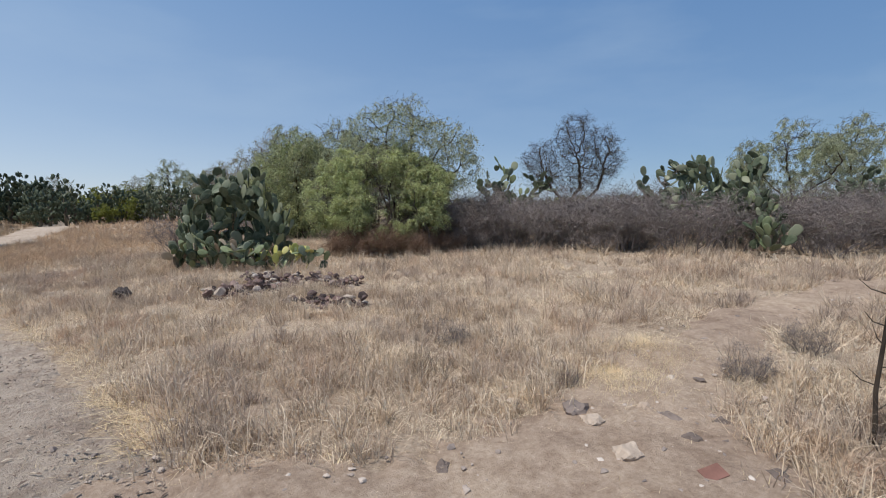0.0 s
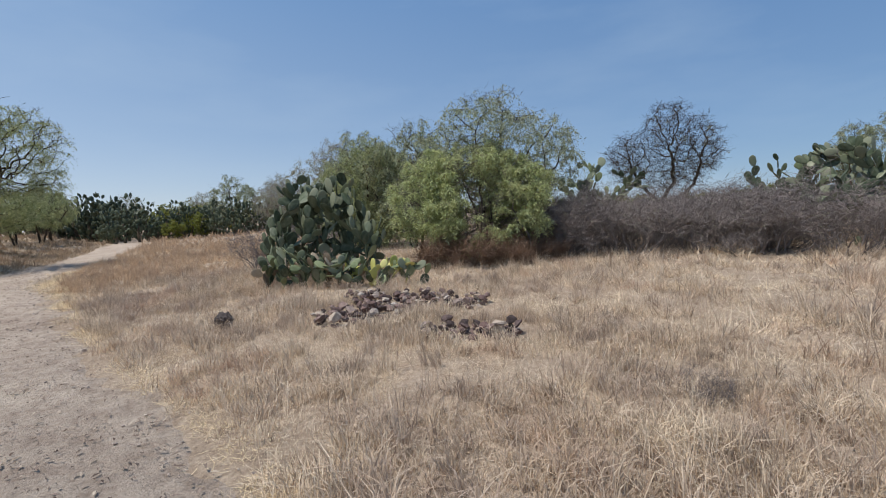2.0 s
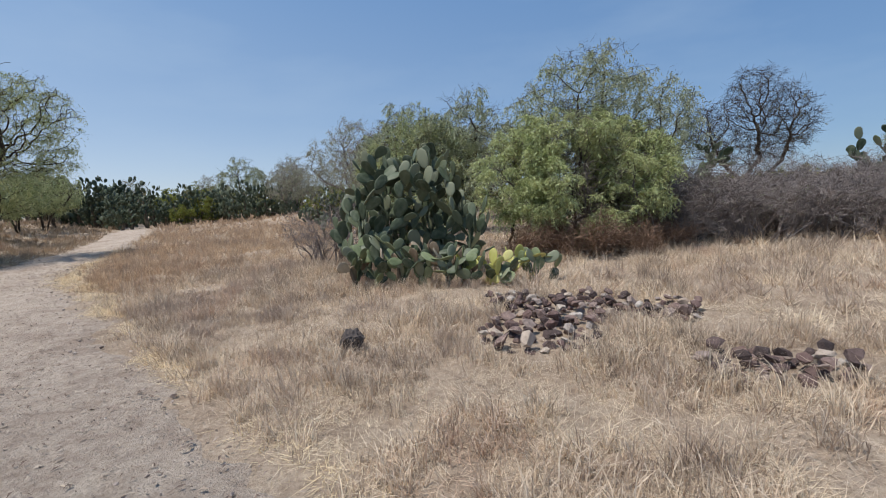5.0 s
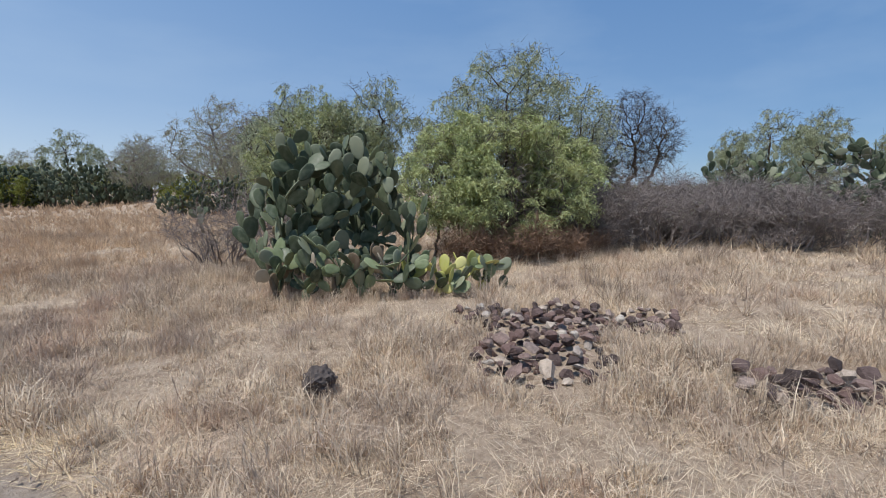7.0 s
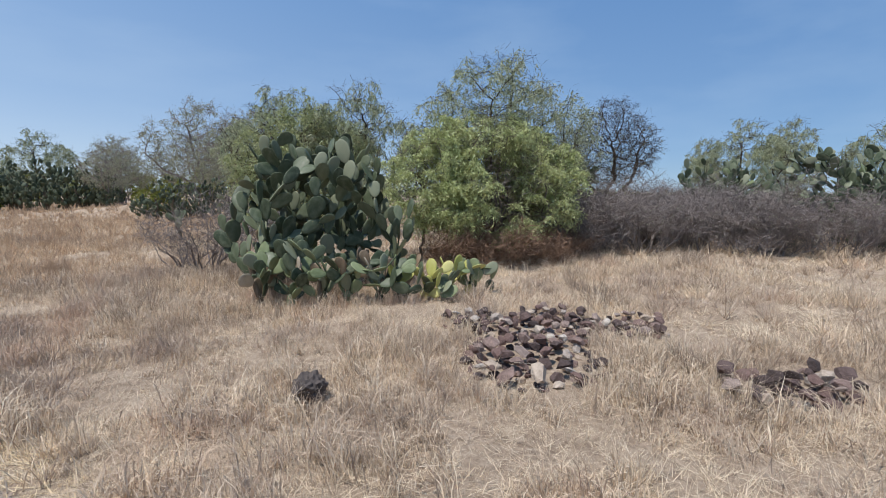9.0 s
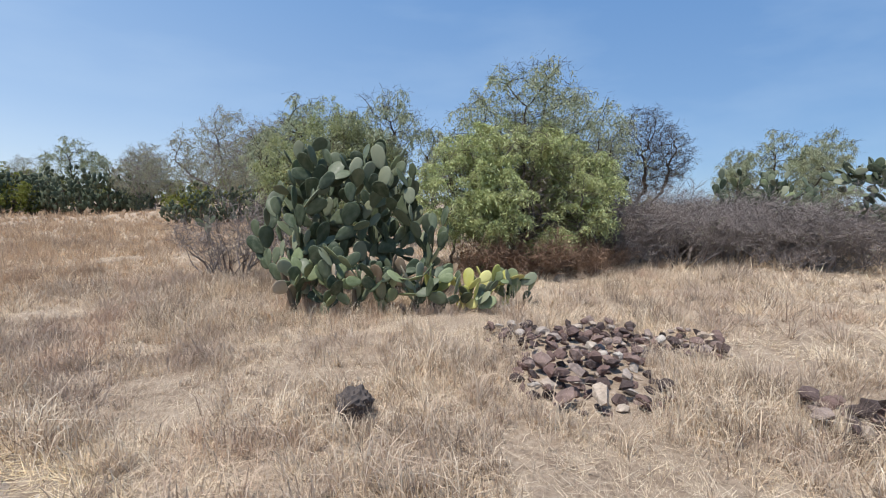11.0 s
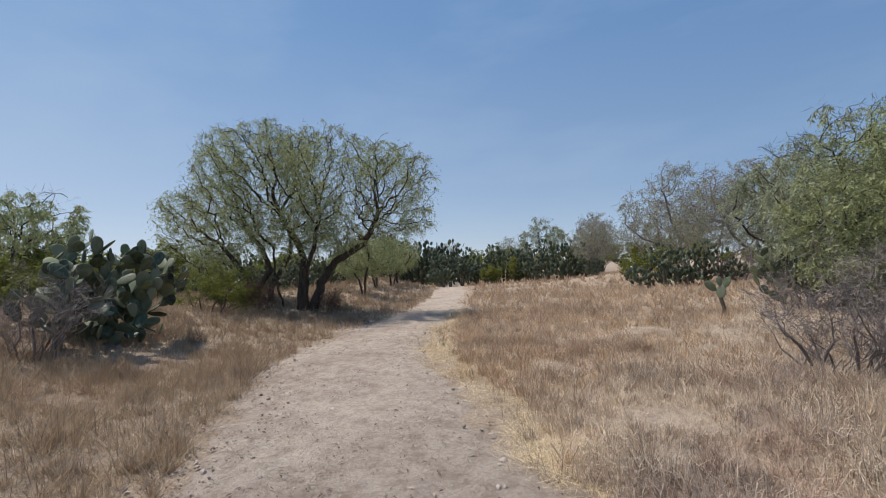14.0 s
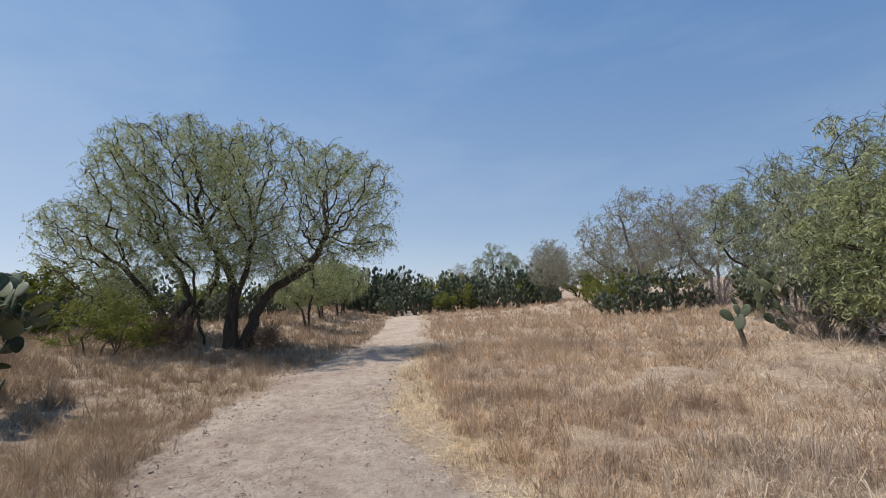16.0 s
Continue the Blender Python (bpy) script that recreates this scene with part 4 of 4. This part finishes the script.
shrub(at(-22.2, 11.9), 97, 1.6, 2.4, "low dark green leafy bush at the foot of a tree", 10, 4, GREYBARK, YELLOWLEAF, 2200, "", "bush", 0.06)

# the ring of scrub in the distance
RNG = np.random.default_rng(23)
ring = tree(at(-52, 62), 131, fan(4, 0.16, 2.1, 0.7, 8, 0.3), (0, 0, 3.2, 4.2, 4.2, 2.9), 4, "distant dark green scrub tree", YELLOWLEAF, BARK, 550, 7, 0.7, 0.38, 0.5, 0.3, 0.04, (2, 3), 0.74, group="distant scrub trees", split=0)
for i, az in enumerate(np.arange(-97, 62, 3.1)):
    r = RNG.uniform(58, 84)
    if abs(az + 38.5) > 2.5:
        again(ring, -4 + r * math.sin(radians(az)), 4 + r * math.cos(radians(az)), RNG.uniform(0, 360), RNG.uniform(0.75, 1.15) * (0.55 if az > -12 else 1))

# ---- the bare thicket ----
RNG = np.random.default_rng(5)
kinds = [shrub(at(*p), s, h, w, "grey-brown leafless thorn shrub in a dense thicket", 13, 4, TWIG, GREYLEAF, 150, "thorn shrubs of the thicket", size=0.03, brush=900) for p, s, h, w in (((0.6, 14.3), 101, 1.9, 2.3), ((2.4, 13.9), 102, 2.0, 2.4), ((4.2, 13.7), 103, 1.8, 2.3))]
spots = [(x + RNG.uniform(-0.35, 0.35), y + RNG.uniform(-0.3, 0.3)) for y, lo, hi in ((14.5, -0.6, 7.5), (15.8, -0.2, 9), (17.2, 0.2, 9.5), (13.2, 5.0, 6.6)) for x in np.arange(lo, hi, 1.2)]
spots += [(6.9, 12.4), (5.6, 12.9), (9.6, 11.2), (10.6, 11.8), (11.6, 10.9), (12.6, 11.7), (13.6, 11), (14.8, 11.6), (10.2, 12.9), (11.8, 13), (13.4, 13), (15, 13), (16.4, 11.6), (-0.9, 15.2), (9.4, 14.4), (10.3, 14.7), (8.2, 15), (11.5, 14.8), (13, 14.8), (8.3, 12.4), (14.5, 14.6)]
for i, (x, y) in enumerate(spots):
    again(kinds[i % 3], x, y, RNG.uniform(0, 360), RNG.uniform(0.85, 1.1))
under = shrub(at(-2.8, 12.8), 117, 0.85, 1.2, "rust-brown dry undergrowth at the foot of a bush", 12, 4, RUST, None, 0, "dry undergrowth", "dry_bush", brush=500)
for x, y, turn, size in ((-1.9, 12.55, 40, 1.15), (-0.8, 12.7, 140, 1.0), (0.1, 13.2, 200, 0.8), (-22.6, 13.4, 20, 1.2), (-22.2, 16.0, 90, 1.1)):
    again(under, x, y, turn, size)
bushL = shrub(at(-7.75, 13.3), 111, 1.7, 2.1, "leafless grey-brown thorn bush with spreading stems", 12, 5, brush=250)
for x, y, turn, size in ((-6.9, 14.6, 100, 0.95), (-8.0, 20.5, 50, 1.0), (-6.5, 21.5, 140, 1.1), (-17.6, 7.2, 80, 0.9), (-20.3, 8.6, 10, 0.8), (-10.5, 33.5, 60, 1.2), (-31, 19.5, 50, 1.0), (-34, 27, 150, 1.2)):
    again(bushL, x, y, turn, size)


# ---- stones ----
def stone_mesh(name, seed, material, flat=0.6, points=16):
    rng = np.random.default_rng(seed)
    bm = bmesh.new()
    for v in rng.standard_normal((points, 3)):
        v = v / np.linalg.norm(v) * rng.uniform(0.8, 1.05)
        bm.verts.new((v[0] * 0.5, v[1] * 0.4, v[2] * 0.5 * flat))
    res = bmesh.ops.convex_hull(bm, input=bm.verts)
    bmesh.ops.delete(bm, geom=[v for v in bm.verts if not v.link_faces], context="VERTS")
    me = bpy.data.meshes.new(name)
    bm.to_mesh(me)
    bm.free()
    me.materials.append(material)
    return me


STONES = [stone_mesh("stone", s, STONE, f) for s, f in zip(range(8), (0.6, 0.7, 0.5, 0.8, 0.65, 0.55, 0.75, 0.45))]
PALES = [stone_mesh("stone", s + 40, PALESTONE, 0.55) for s in range(3)]


def heap(place, outline, count, low, high, height, label, seed, pale=0.06):
    """Stones lying close together inside a few discs (x, y, radius) round the place, with a second layer on top."""
    rng = np.random.default_rng(seed)
    root = thing("stone_heap", place, label, "stone heap")
    lying, tries = [], 0
    while len(lying) < count and tries < 9000:
        tries += 1
        x0, y0, r = outline[int(rng.integers(len(outline)))]
        a, q = rng.uniform(0, 2 * math.pi), math.sqrt(rng.random())
        x, y = x0 + r * q * math.cos(a), y0 + r * q * math.sin(a)
        s = rng.uniform(low, high) * (0.8 if rng.random() < 0.5 else 1)
        under = sum(1 for u, v, w in lying if math.hypot(u - x, v - y) < 0.42 * (s + w))
        if under > (0 if tries < 4500 else 2):
            continue
        lying.append((x, y, s))
        z = float(land(place[0] + x, place[1] + y)) - place[2] + s * 0.12 + (height * min(under, 1.5) * 0.5 if under else 0)
        me = PALES[int(rng.integers(3))] if rng.random() < pale else STONES[int(rng.integers(8))]
        part("stone", me, root, pose(x, y, z, rng.uniform(-28, 28), rng.uniform(-28, 28), rng.uniform(0, 360)) @ Matrix.Diagonal((s, s * rng.uniform(0.8, 1.2), s * rng.uniform(0.8, 1.2), 1)))
    return root


heap(at(-3.3, 7.9, 0), [(-0.15, -0.35, 0.62), (0.1, 0.3, 0.62), (0.75, 0.75, 0.5), (1.35, 0.35, 0.42), (-0.4, 0.75, 0.3)], 300, 0.11, 0.24, 0.14, "low heap of broken reddish-brown volcanic stones in dry grass", 7, 0.11)
heap(at(-1.85, 6.5, 0), [(0, 0.05, 0.36), (0.42, 0.0, 0.28), (-0.35, -0.1, 0.18)], 56, 0.12, 0.25, 0.13, "small scatter of brown and pale stones in dry grass", 8, 0.1)


def rock(x, y, size, seed, material, label, flat=0.7, sink=0.25, stretch=(1, 1, 1)):
    """One weathered rock with chipped faces."""
    rng = np.random.default_rng(seed)
    bm = bmesh.new()
    bmesh.ops.create_icosphere(bm, subdivisions=4 if size > 0.3 else 3, radius=0.5)
    cuts = [(rand_dir(rng), rng.uniform(0.26, 0.42)) for _ in range(11)]
    for v in bm.verts:
        for nrm, h in cuts:
            over = v.co.dot(nrm) - h
            if over > 0:
                v.co -= nrm * over * 0.92
        v.co *= 1 + 0.22 * noise.noise(v.co * 4 + Vector((seed, 0, 0))) + 0.2 * noise.noise(v.co * 11 + Vector((0, seed, 0))) + 0.12 * noise.noise(v.co * 23)
        v.co = Vector((v.co.x * size * stretch[0], v.co.y * size * stretch[1], v.co.z * size * flat * stretch[2]))
    me = bpy.data.meshes.new("rock")
    bm.to_mesh(me)
    bm.free()
    me.materials.append(material)
    ob = new("rock", me)
    ob.matrix_basis = pose(x, y, float(land(x, y)) + size * flat * (0.4 - sink), 0, 0, rng.uniform(0, 360))
    return tagged(ob, label, "stone")


rock(-5.4, 7.3, 0.32, 8, BASALT, "dark grey basalt boulder standing in dry grass", 0.8, 0.16, (0.95, 0.95, 1.2))
for x, y, s, mat, what in ((0.92, 3.0, 0.2, DARKSTONE, "brown stone leaning on another on the trail"), (0.98, 2.83, 0.17, PALESTONE, "pale cracked stone on the trail"), (1.4, 2.98, 0.13, PALESTONE, "round pinkish stone on the trail"),
                           (1.52, 2.88, 0.2, DARKSTONE, "dark grey flat stone on the trail"), (1.43, 2.86, 0.09, PALESTONE, "small pale stone on the trail"), (1.53, 2.62, 0.13, DARKSTONE, "dark wedge of stone on the trail"),
                           (1.08, 2.45, 0.2, PALESTONE, "tan broken stone on the trail"), (1.85, 3.5, 0.12, PALESTONE, "pale round stone on the trail"), (2.05, 3.45, 0.12, DARKSTONE, "dark stone on the trail"),
                           (1.82, 2.78, 0.12, DARKSTONE, "brown stone beside the trail"), (2.12, 3.55, 0.1, PALESTONE, "pale stone on the trail"), (1.7, 2.55, 0.17, DARKSTONE, "flat grey stone sunk in the trail"),
                           (0.5, 3.2, 0.12, PALESTONE, "flat pale stone at the trail's mouth"), (-0.02, 2.42, 0.11, DARKSTONE, "small brown stone at the path's edge"),
                           (1.75, 2.2, 0.12, DARKSTONE, "dark stone in the dirt")):
    rock(x, y, s, int(x * 100 + y * 37) % 97, mat, what, 0.35 if "flat" in what else 0.65, 0.2 if "flat" in what else 0.15)

bm = bmesh.new()
bmesh.ops.create_cube(bm, size=1)
for v in bm.verts:
    v.co = Vector((v.co.x * 0.16 + 0.03 * v.co.y, v.co.y * 0.11, v.co.z * 0.045))
bmesh.ops.bevel(bm, geom=bm.edges[:], offset=0.008, segments=2, affect="EDGES")
me = bpy.data.meshes.new("brick_shard")
bm.to_mesh(me)
bm.free()
me.materials.append(BRICKRED)
shard = new("brick_shard", me)
shard.matrix_basis = pose(1.42, 2.22, float(land(1.42, 2.22)) + 0.02, 5, -4, 20)
tagged(shard, "flat shard of red brick sunk in the dirt", "brick")
# small dry weeds about the trail's mouth
for src, x, y, turn, size in ((bushL, 2.45, 3.5, 20, 0.2), (bushL, 3.4, 4.0, 220, 0.22), (bushL, 0.95, 3.5, 20, 0.14), (bushL, 0.05, 4.6, 70, 0.2), (under, 2.75, 2.6, 300, 0.2)):
    again(src, x, y, turn, size)

# pebbles of the trail and the path's edges
rng = np.random.default_rng(77)
V, F, base = [], [], 0
hull = [np.array([v.co[:] for v in m.vertices]) for m in STONES]
tri = [[tuple(p.vertices) for p in m.polygons] for m in STONES]
for i in range(2600):
    if i < 900:
        t = rng.random() ** 1.6
        k = t * (len(SIDE_C) - 1)
        a = SIDE_C[int(k)]
        x, y = a[0] + rng.normal(0, 0.55), a[1] + rng.normal(0, 0.5)
    else:
        k = int(rng.integers(14, 52))
        a, b = PATH_C[k], PATH_C[k + 1]
        t = rng.random()
        dx, dy = b[0] - a[0], b[1] - a[1]
        q = math.hypot(dx, dy)
        off = PATH_CW[k] * rng.choice([-1, 1, 1, 1]) * rng.normal(0.92, 0.15) if rng.random() < 0.8 else rng.uniform(-1.3, 1.3)
        x, y = a[0] + t * dx - dy / q * off, a[1] + t * dy + dx / q * off
    s = (0.010 + 0.036 * rng.random() ** 3) if i < 900 else (0.010 + 0.038 * rng.random() ** 3 if k > 27 else 0.006 + 0.016 * rng.random() ** 3)
    j = int(rng.integers(8))
    c, sn = math.cos(i), math.sin(i)
    v = hull[j] * s * 1.6
    V.append(np.column_stack([v[:, 0] * c - v[:, 1] * sn + x, v[:, 0] * sn + v[:, 1] * c + y, v[:, 2] + float(land(x, y)) + 0.03]))
    F += [tuple(base + q for q in f) for f in tri[j]]
    base += len(v)
m, n, l, b = shader("pebble", 0.9, 0.2)
l.new(ramp(n, l, island(n), [(0, (0.2, 0.165, 0.15)), (0.4, (0.34, 0.28, 0.24)), (0.8, (0.47, 0.39, 0.33)), (1, (0.58, 0.51, 0.45))]), b.inputs["Base Color"])
tagged(new("pebbles", fast_mesh("pebbles", np.vstack(V), F, m)), "scattered pebbles along the path and trail", "pebbles", kind="stuff")

# bits of dead leaf and twig trodden into the path
rng = np.random.default_rng(78)
k = rng.integers(8, 50, 14000)
P0, P1, PW = np.array(PATH_C)[k], np.array(PATH_C)[k + 1], np.array(PATH_CW)[k]
D = P1 - P0
D /= np.linalg.norm(D, axis=1)[:, None]
off = PW * rng.uniform(-1, 1.08, len(k))
q = P0 + (P1 - P0) * rng.random((len(k), 1)) + np.stack([-D[:, 1], D[:, 0]], 1) * off[:, None]
some = vnoise(q[:, 0] * 2.2, q[:, 1] * 2.2 + 30) + 0.25 * np.abs(off / PW) > 0.3 + 0.45 * rng.random(len(q))
q, a = q[some], rng.uniform(0, 2 * math.pi, some.sum())
ln, w = 0.008 + 0.03 * rng.random(len(q)) ** 2, 0.004 + 0.008 * rng.random(len(q))
z = land(q[:, 0], q[:, 1]) + 0.05
ax, sd = np.stack([np.cos(a) * ln, np.sin(a) * ln], 1), np.stack([-np.sin(a) * w, np.cos(a) * w], 1)
lift = rng.uniform(-0.006, 0.012, len(q))
V = np.stack([np.column_stack([q - ax, z - 0.012]), np.column_stack([q + sd, z + lift]), np.column_stack([q + ax, z - 0.004]), np.column_stack([q - sd, z + lift * 0.3])], 1).reshape(-1, 3)
m, n, l, b = shader("litter", 0.9, 0.15)
l.new(ramp(n, l, island(n), [(0, (0.14, 0.1, 0.08)), (0.5, (0.27, 0.21, 0.17)), (1, (0.5, 0.42, 0.33))]), b.inputs["Base Color"])
tagged(new("plant_litter", fast_mesh("plant_litter", V, np.arange(len(V)).reshape(-1, 4), m)), "bits of dead leaf and twig trodden into the path", "litter", kind="stuff")

# the thin dead stalk at the trail
stalk_lines = [([Vector((0, 0, -0.05)), Vector((-0.02, 0.01, 0.35)), Vector((0.0, 0, 0.75)), Vector((0.02, 0, 1.12))], [0.015, 0.013, 0.011, 0.006])]
for z, a, ln in ((0.25, 0.3, 0.12), (0.38, 2.6, 0.15), (0.5, 4.2, 0.1), (0.62, 1.2, 0.14), (0.74, 3.3, 0.16), (0.84, 0.2, 0.12), (0.92, 2.4, 0.13), (1.0, 4.6, 0.1), (1.04, 0.9, 0.09)):
    p = Vector((0, 0, z))
    stalk_lines.append(([p, p + Vector((math.cos(a) * ln * 0.6, math.sin(a) * ln * 0.6, ln * 0.2)), p + Vector((math.cos(a) * ln, math.sin(a) * ln, ln * 0.6))], [0.004, 0.003, 0.0015]))
V, F = tubes(stalk_lines, 6)
stalk = new("dead_stalk", fast_mesh("dead_stalk", V, F, BARK, True))
stalk.matrix_basis = pose(*at(2.5, 2.44, 0))
tagged(stalk, "thin dead thorny stalk beside the trail", "dead plant")


# ---- grass ----
def blades(rng, x, y, per, height, width, lean, fine):
    """Tufts at x, y: each a fan of bent blades. fine: three triangles a blade, else one."""
    n = len(x)
    k = n * per
    h0 = np.repeat(height * (0.5 + 1.1 * rng.random(n) ** 2 + 0.9 * (vnoise(x * 1.3, y * 1.3) - 0.42)), per)
    rad = np.repeat(0.022 + 0.09 * rng.random(n) ** 1.5, per)
    bx = np.repeat(x, per) + rng.normal(0, 1, k) * rad
    by = np.repeat(y, per) + rng.normal(0, 1, k) * rad
    bz = land(bx, by) - 0.01
    tilt_a = np.repeat(rng.uniform(0, 2 * math.pi, n), per) + rng.normal(0, 1.3, k)
    tilt = lean * rng.random(k) ** 0.8 * 1.4
    h = h0 * rng.uniform(0.45, 1.25, k)
    dx, dy = np.cos(tilt_a) * tilt, np.sin(tilt_a) * tilt
    face = rng.uniform(0, 2 * math.pi, k)
    w = width * rng.uniform(0.6, 1.4, k)
    wx, wy = np.cos(face) * w / 2, np.sin(face) * w / 2
    B = np.stack([bx, by, bz], 1)
    mid = B + np.stack([dx * h * 0.35, dy * h * 0.35, h * 0.6], 1)
    tip = B + np.stack([dx * h * 1.05, dy * h * 1.05, h * (1.02 - 0.35 * np.clip(tilt, 0, 1.6))], 1)
    W = np.stack([wx, wy, 0 * wx], 1)
    if fine:
        V = np.stack([B - W, B + W, mid - W * 0.8, mid + W * 0.8, tip], 1).reshape(-1, 3)
        i = np.arange(k)[:, None] * 5
        F = np.concatenate([i + (0, 1, 3), i + (0, 3, 2), i + (2, 3, 4)], 1).reshape(-1, 3)
    else:
        V = np.stack([B - W, B + W, tip], 1).reshape(-1, 3)
        F = np.arange(3 * k).reshape(k, 3)
    return V, F


def scatter(rng, n, x0, x1, y0, y1):
    return rng.uniform(x0, x1, n), rng.uniform(y0, y1, n)


ROUTE = [(0.5, -0.5), (-10.5, 7.8), (-12, 9)]


def verge(x, y):
    """How wide the trampled straw lies along the path."""
    return 0.12 + (0.12 + 0.85 * sstep((-x - 7.5) / 4.5)) * (0.45 + 0.9 * vnoise(x * 0.9, y * 0.9))


def open_ground(x, y, margin=0.0):
    d, side, half = line_dist(x, y, PATH_C, PATH_CW)
    edge = half + margin + 0.35 * (vnoise(x * 1.3, y * 1.3) - 0.4) + 0.2 * (vnoise(x * 5, y * 5) - 0.5)
    d2, _, h2 = line_dist(x, y, SIDE_C, SIDE_CW)
    ok = (d > edge) & ~((side < 0) & (d < half + 0.5 * verge(x, y)) & (vnoise(x * 6, y * 6) < 0.8)) & (d2 > h2 + 0.25 * (vnoise(x * 2, y * 2 + 8) - 0.4))
    for cx, cy, r in ((-3.4, 7.6, 0.6), (-3.2, 8.2, 0.6), (-2.55, 8.65, 0.45), (-1.95, 8.25, 0.35), (-1.75, 6.55, 0.4), (-1.2, 6.6, 0.4), (-5.42, 7.3, 0.13)):
        ok &= np.hypot(x - cx, y - cy) > r
    return ok


def meadow(name, label, material, zones, seed, bank, lo_cover, hi_cover, west=-999, east=999):
    """Tufts where the growth noise lies between the two covers. bank: -1 and 1 are the two sides of the path, 0 both."""
    rng = np.random.default_rng(seed)
    Vs, Fs, base = [], [], 0
    for count, box, lo, hi, per, height, width, lean, fine in zones:
        x, y = scatter(rng, count, *box)
        d, _, _ = line_dist(x, y, ROUTE, [0, 0, 0])
        _, side, _ = line_dist(x, y, PATH_C, PATH_CW)
        ok = open_ground(x, y) & (d >= lo) & (d < hi)
        bx = x + 3.0 * (vnoise(x * 0.5, y * 0.5 + 20) - 0.5) + rng.normal(0, 0.6, len(x))
        ok &= (bx > west) & (bx < east)
        if bank:
            ok &= side == bank
        growth = vnoise(x * 0.75 + 40, y * 0.75) * 0.55 + vnoise(x * 2.1, y * 2.1 + 60) * 0.45 + rng.normal(0, 0.07, len(x))
        ok &= (growth > lo_cover) & (growth < hi_cover)
        V, F = blades(rng, x[ok], y[ok], per, height, width, lean, fine)
        Vs.append(V)
        Fs.append(F + base)
        base += len(V)
    return tagged(new(name, fast_mesh(name, np.vstack(Vs), np.vstack(Fs), material)), label, "grass", kind="stuff")


STANDING = [
    (32000, (-20, 9, -3, 15), 0, 5.5, 30, 0.185, 0.006, 0.85, True),
    (24000, (-26, 12, -3, 20), 5.5, 11, 26, 0.24, 0.011, 0.75, False),
    (26000, (-38, 18, -2, 34), 11, 24, 15, 0.27, 0.022, 0.7, False),
    (26000, (-62, 34, 0, 62), 24, 60, 9, 0.3, 0.045, 0.7, False)]
meadow("dry_grass", "standing dead grey-tan grass in uneven tufts", GRASS, STANDING + [(34000, (-20, 9, -3, 15), 0, 6.5, 16, 0.14, 0.005, 1.5, False)], 3, -1, 0.38, 9, -9.5)
meadow("russet_grass", "dense russet-tan dead grass", RUSSET, STANDING, 6, -1, 0.31, 9, -999, -9.5)
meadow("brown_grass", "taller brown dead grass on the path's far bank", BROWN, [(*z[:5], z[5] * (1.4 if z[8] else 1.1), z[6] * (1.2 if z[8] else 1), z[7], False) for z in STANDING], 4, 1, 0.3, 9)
meadow("matted_grass", "pale flattened straw between standing tufts", MATTED, [
    (52000, (-20, 9, -3, 15), 0, 5.5, 26, 0.085, 0.0048, 1.9, False),
    (28000, (-26, 12, -3, 20), 5.5, 11, 18, 0.12, 0.011, 1.9, False),
    (16000, (-38, 18, -2, 34), 11, 24, 12, 0.17, 0.024, 1.6, False)], 5, 0, 0.1, 0.6)
meadow("dry_weeds", "grey-brown dead weeds in bushy clumps among the grass", WEED, [
    (9000, (-20, 9, -3, 15), 0, 6.5, 44, 0.24, 0.0045, 0.75, False),
    (8000, (-26, 12, -3, 20), 6.5, 13, 34, 0.27, 0.010, 0.75, False)], 12, -1, 0.615, 9)
# flattened pale straw along the path's edge
rng = np.random.default_rng(15)
xs, ys = scatter(rng, 110000, -19.5, 4, 0, 20)
d, side, half = line_dist(xs, ys, PATH_C, PATH_CW)
wide = verge(xs, ys)
ok = (side < 0) & (d > half - 0.15 - 0.45 * sstep((-xs - 11) / 4) + 0.4 * vnoise(xs * 2, ys * 2)) & (d < half + wide) & (xs < -0.8)
trail, _, thalf = line_dist(xs, ys, SIDE_C, SIDE_CW)
ok |= (trail < thalf + 0.1) & (rng.random(len(xs)) < 0.10)
ok |= np.hypot((xs - 1.42) * 1.3, ys - 3.75) < 0.42 * vnoise(xs * 3, ys * 3) + 0.15
xs, ys = xs[ok], ys[ok]
k = rng.random(3600)
xs = np.concatenate([xs, 1.35 + 0.85 * k + rng.normal(0, 0.13, 3600)])
ys = np.concatenate([ys, 3.3 + 0.95 * k + rng.normal(0, 0.13, 3600)])
V, F = blades(rng, xs, ys, 18, 0.07, 0.007, 2.4, False)
tagged(new("trampled_straw", fast_mesh("trampled_straw", V, F, STRAW)), "pale yellow trampled straw along the path's edge", "grass", kind="stuff")
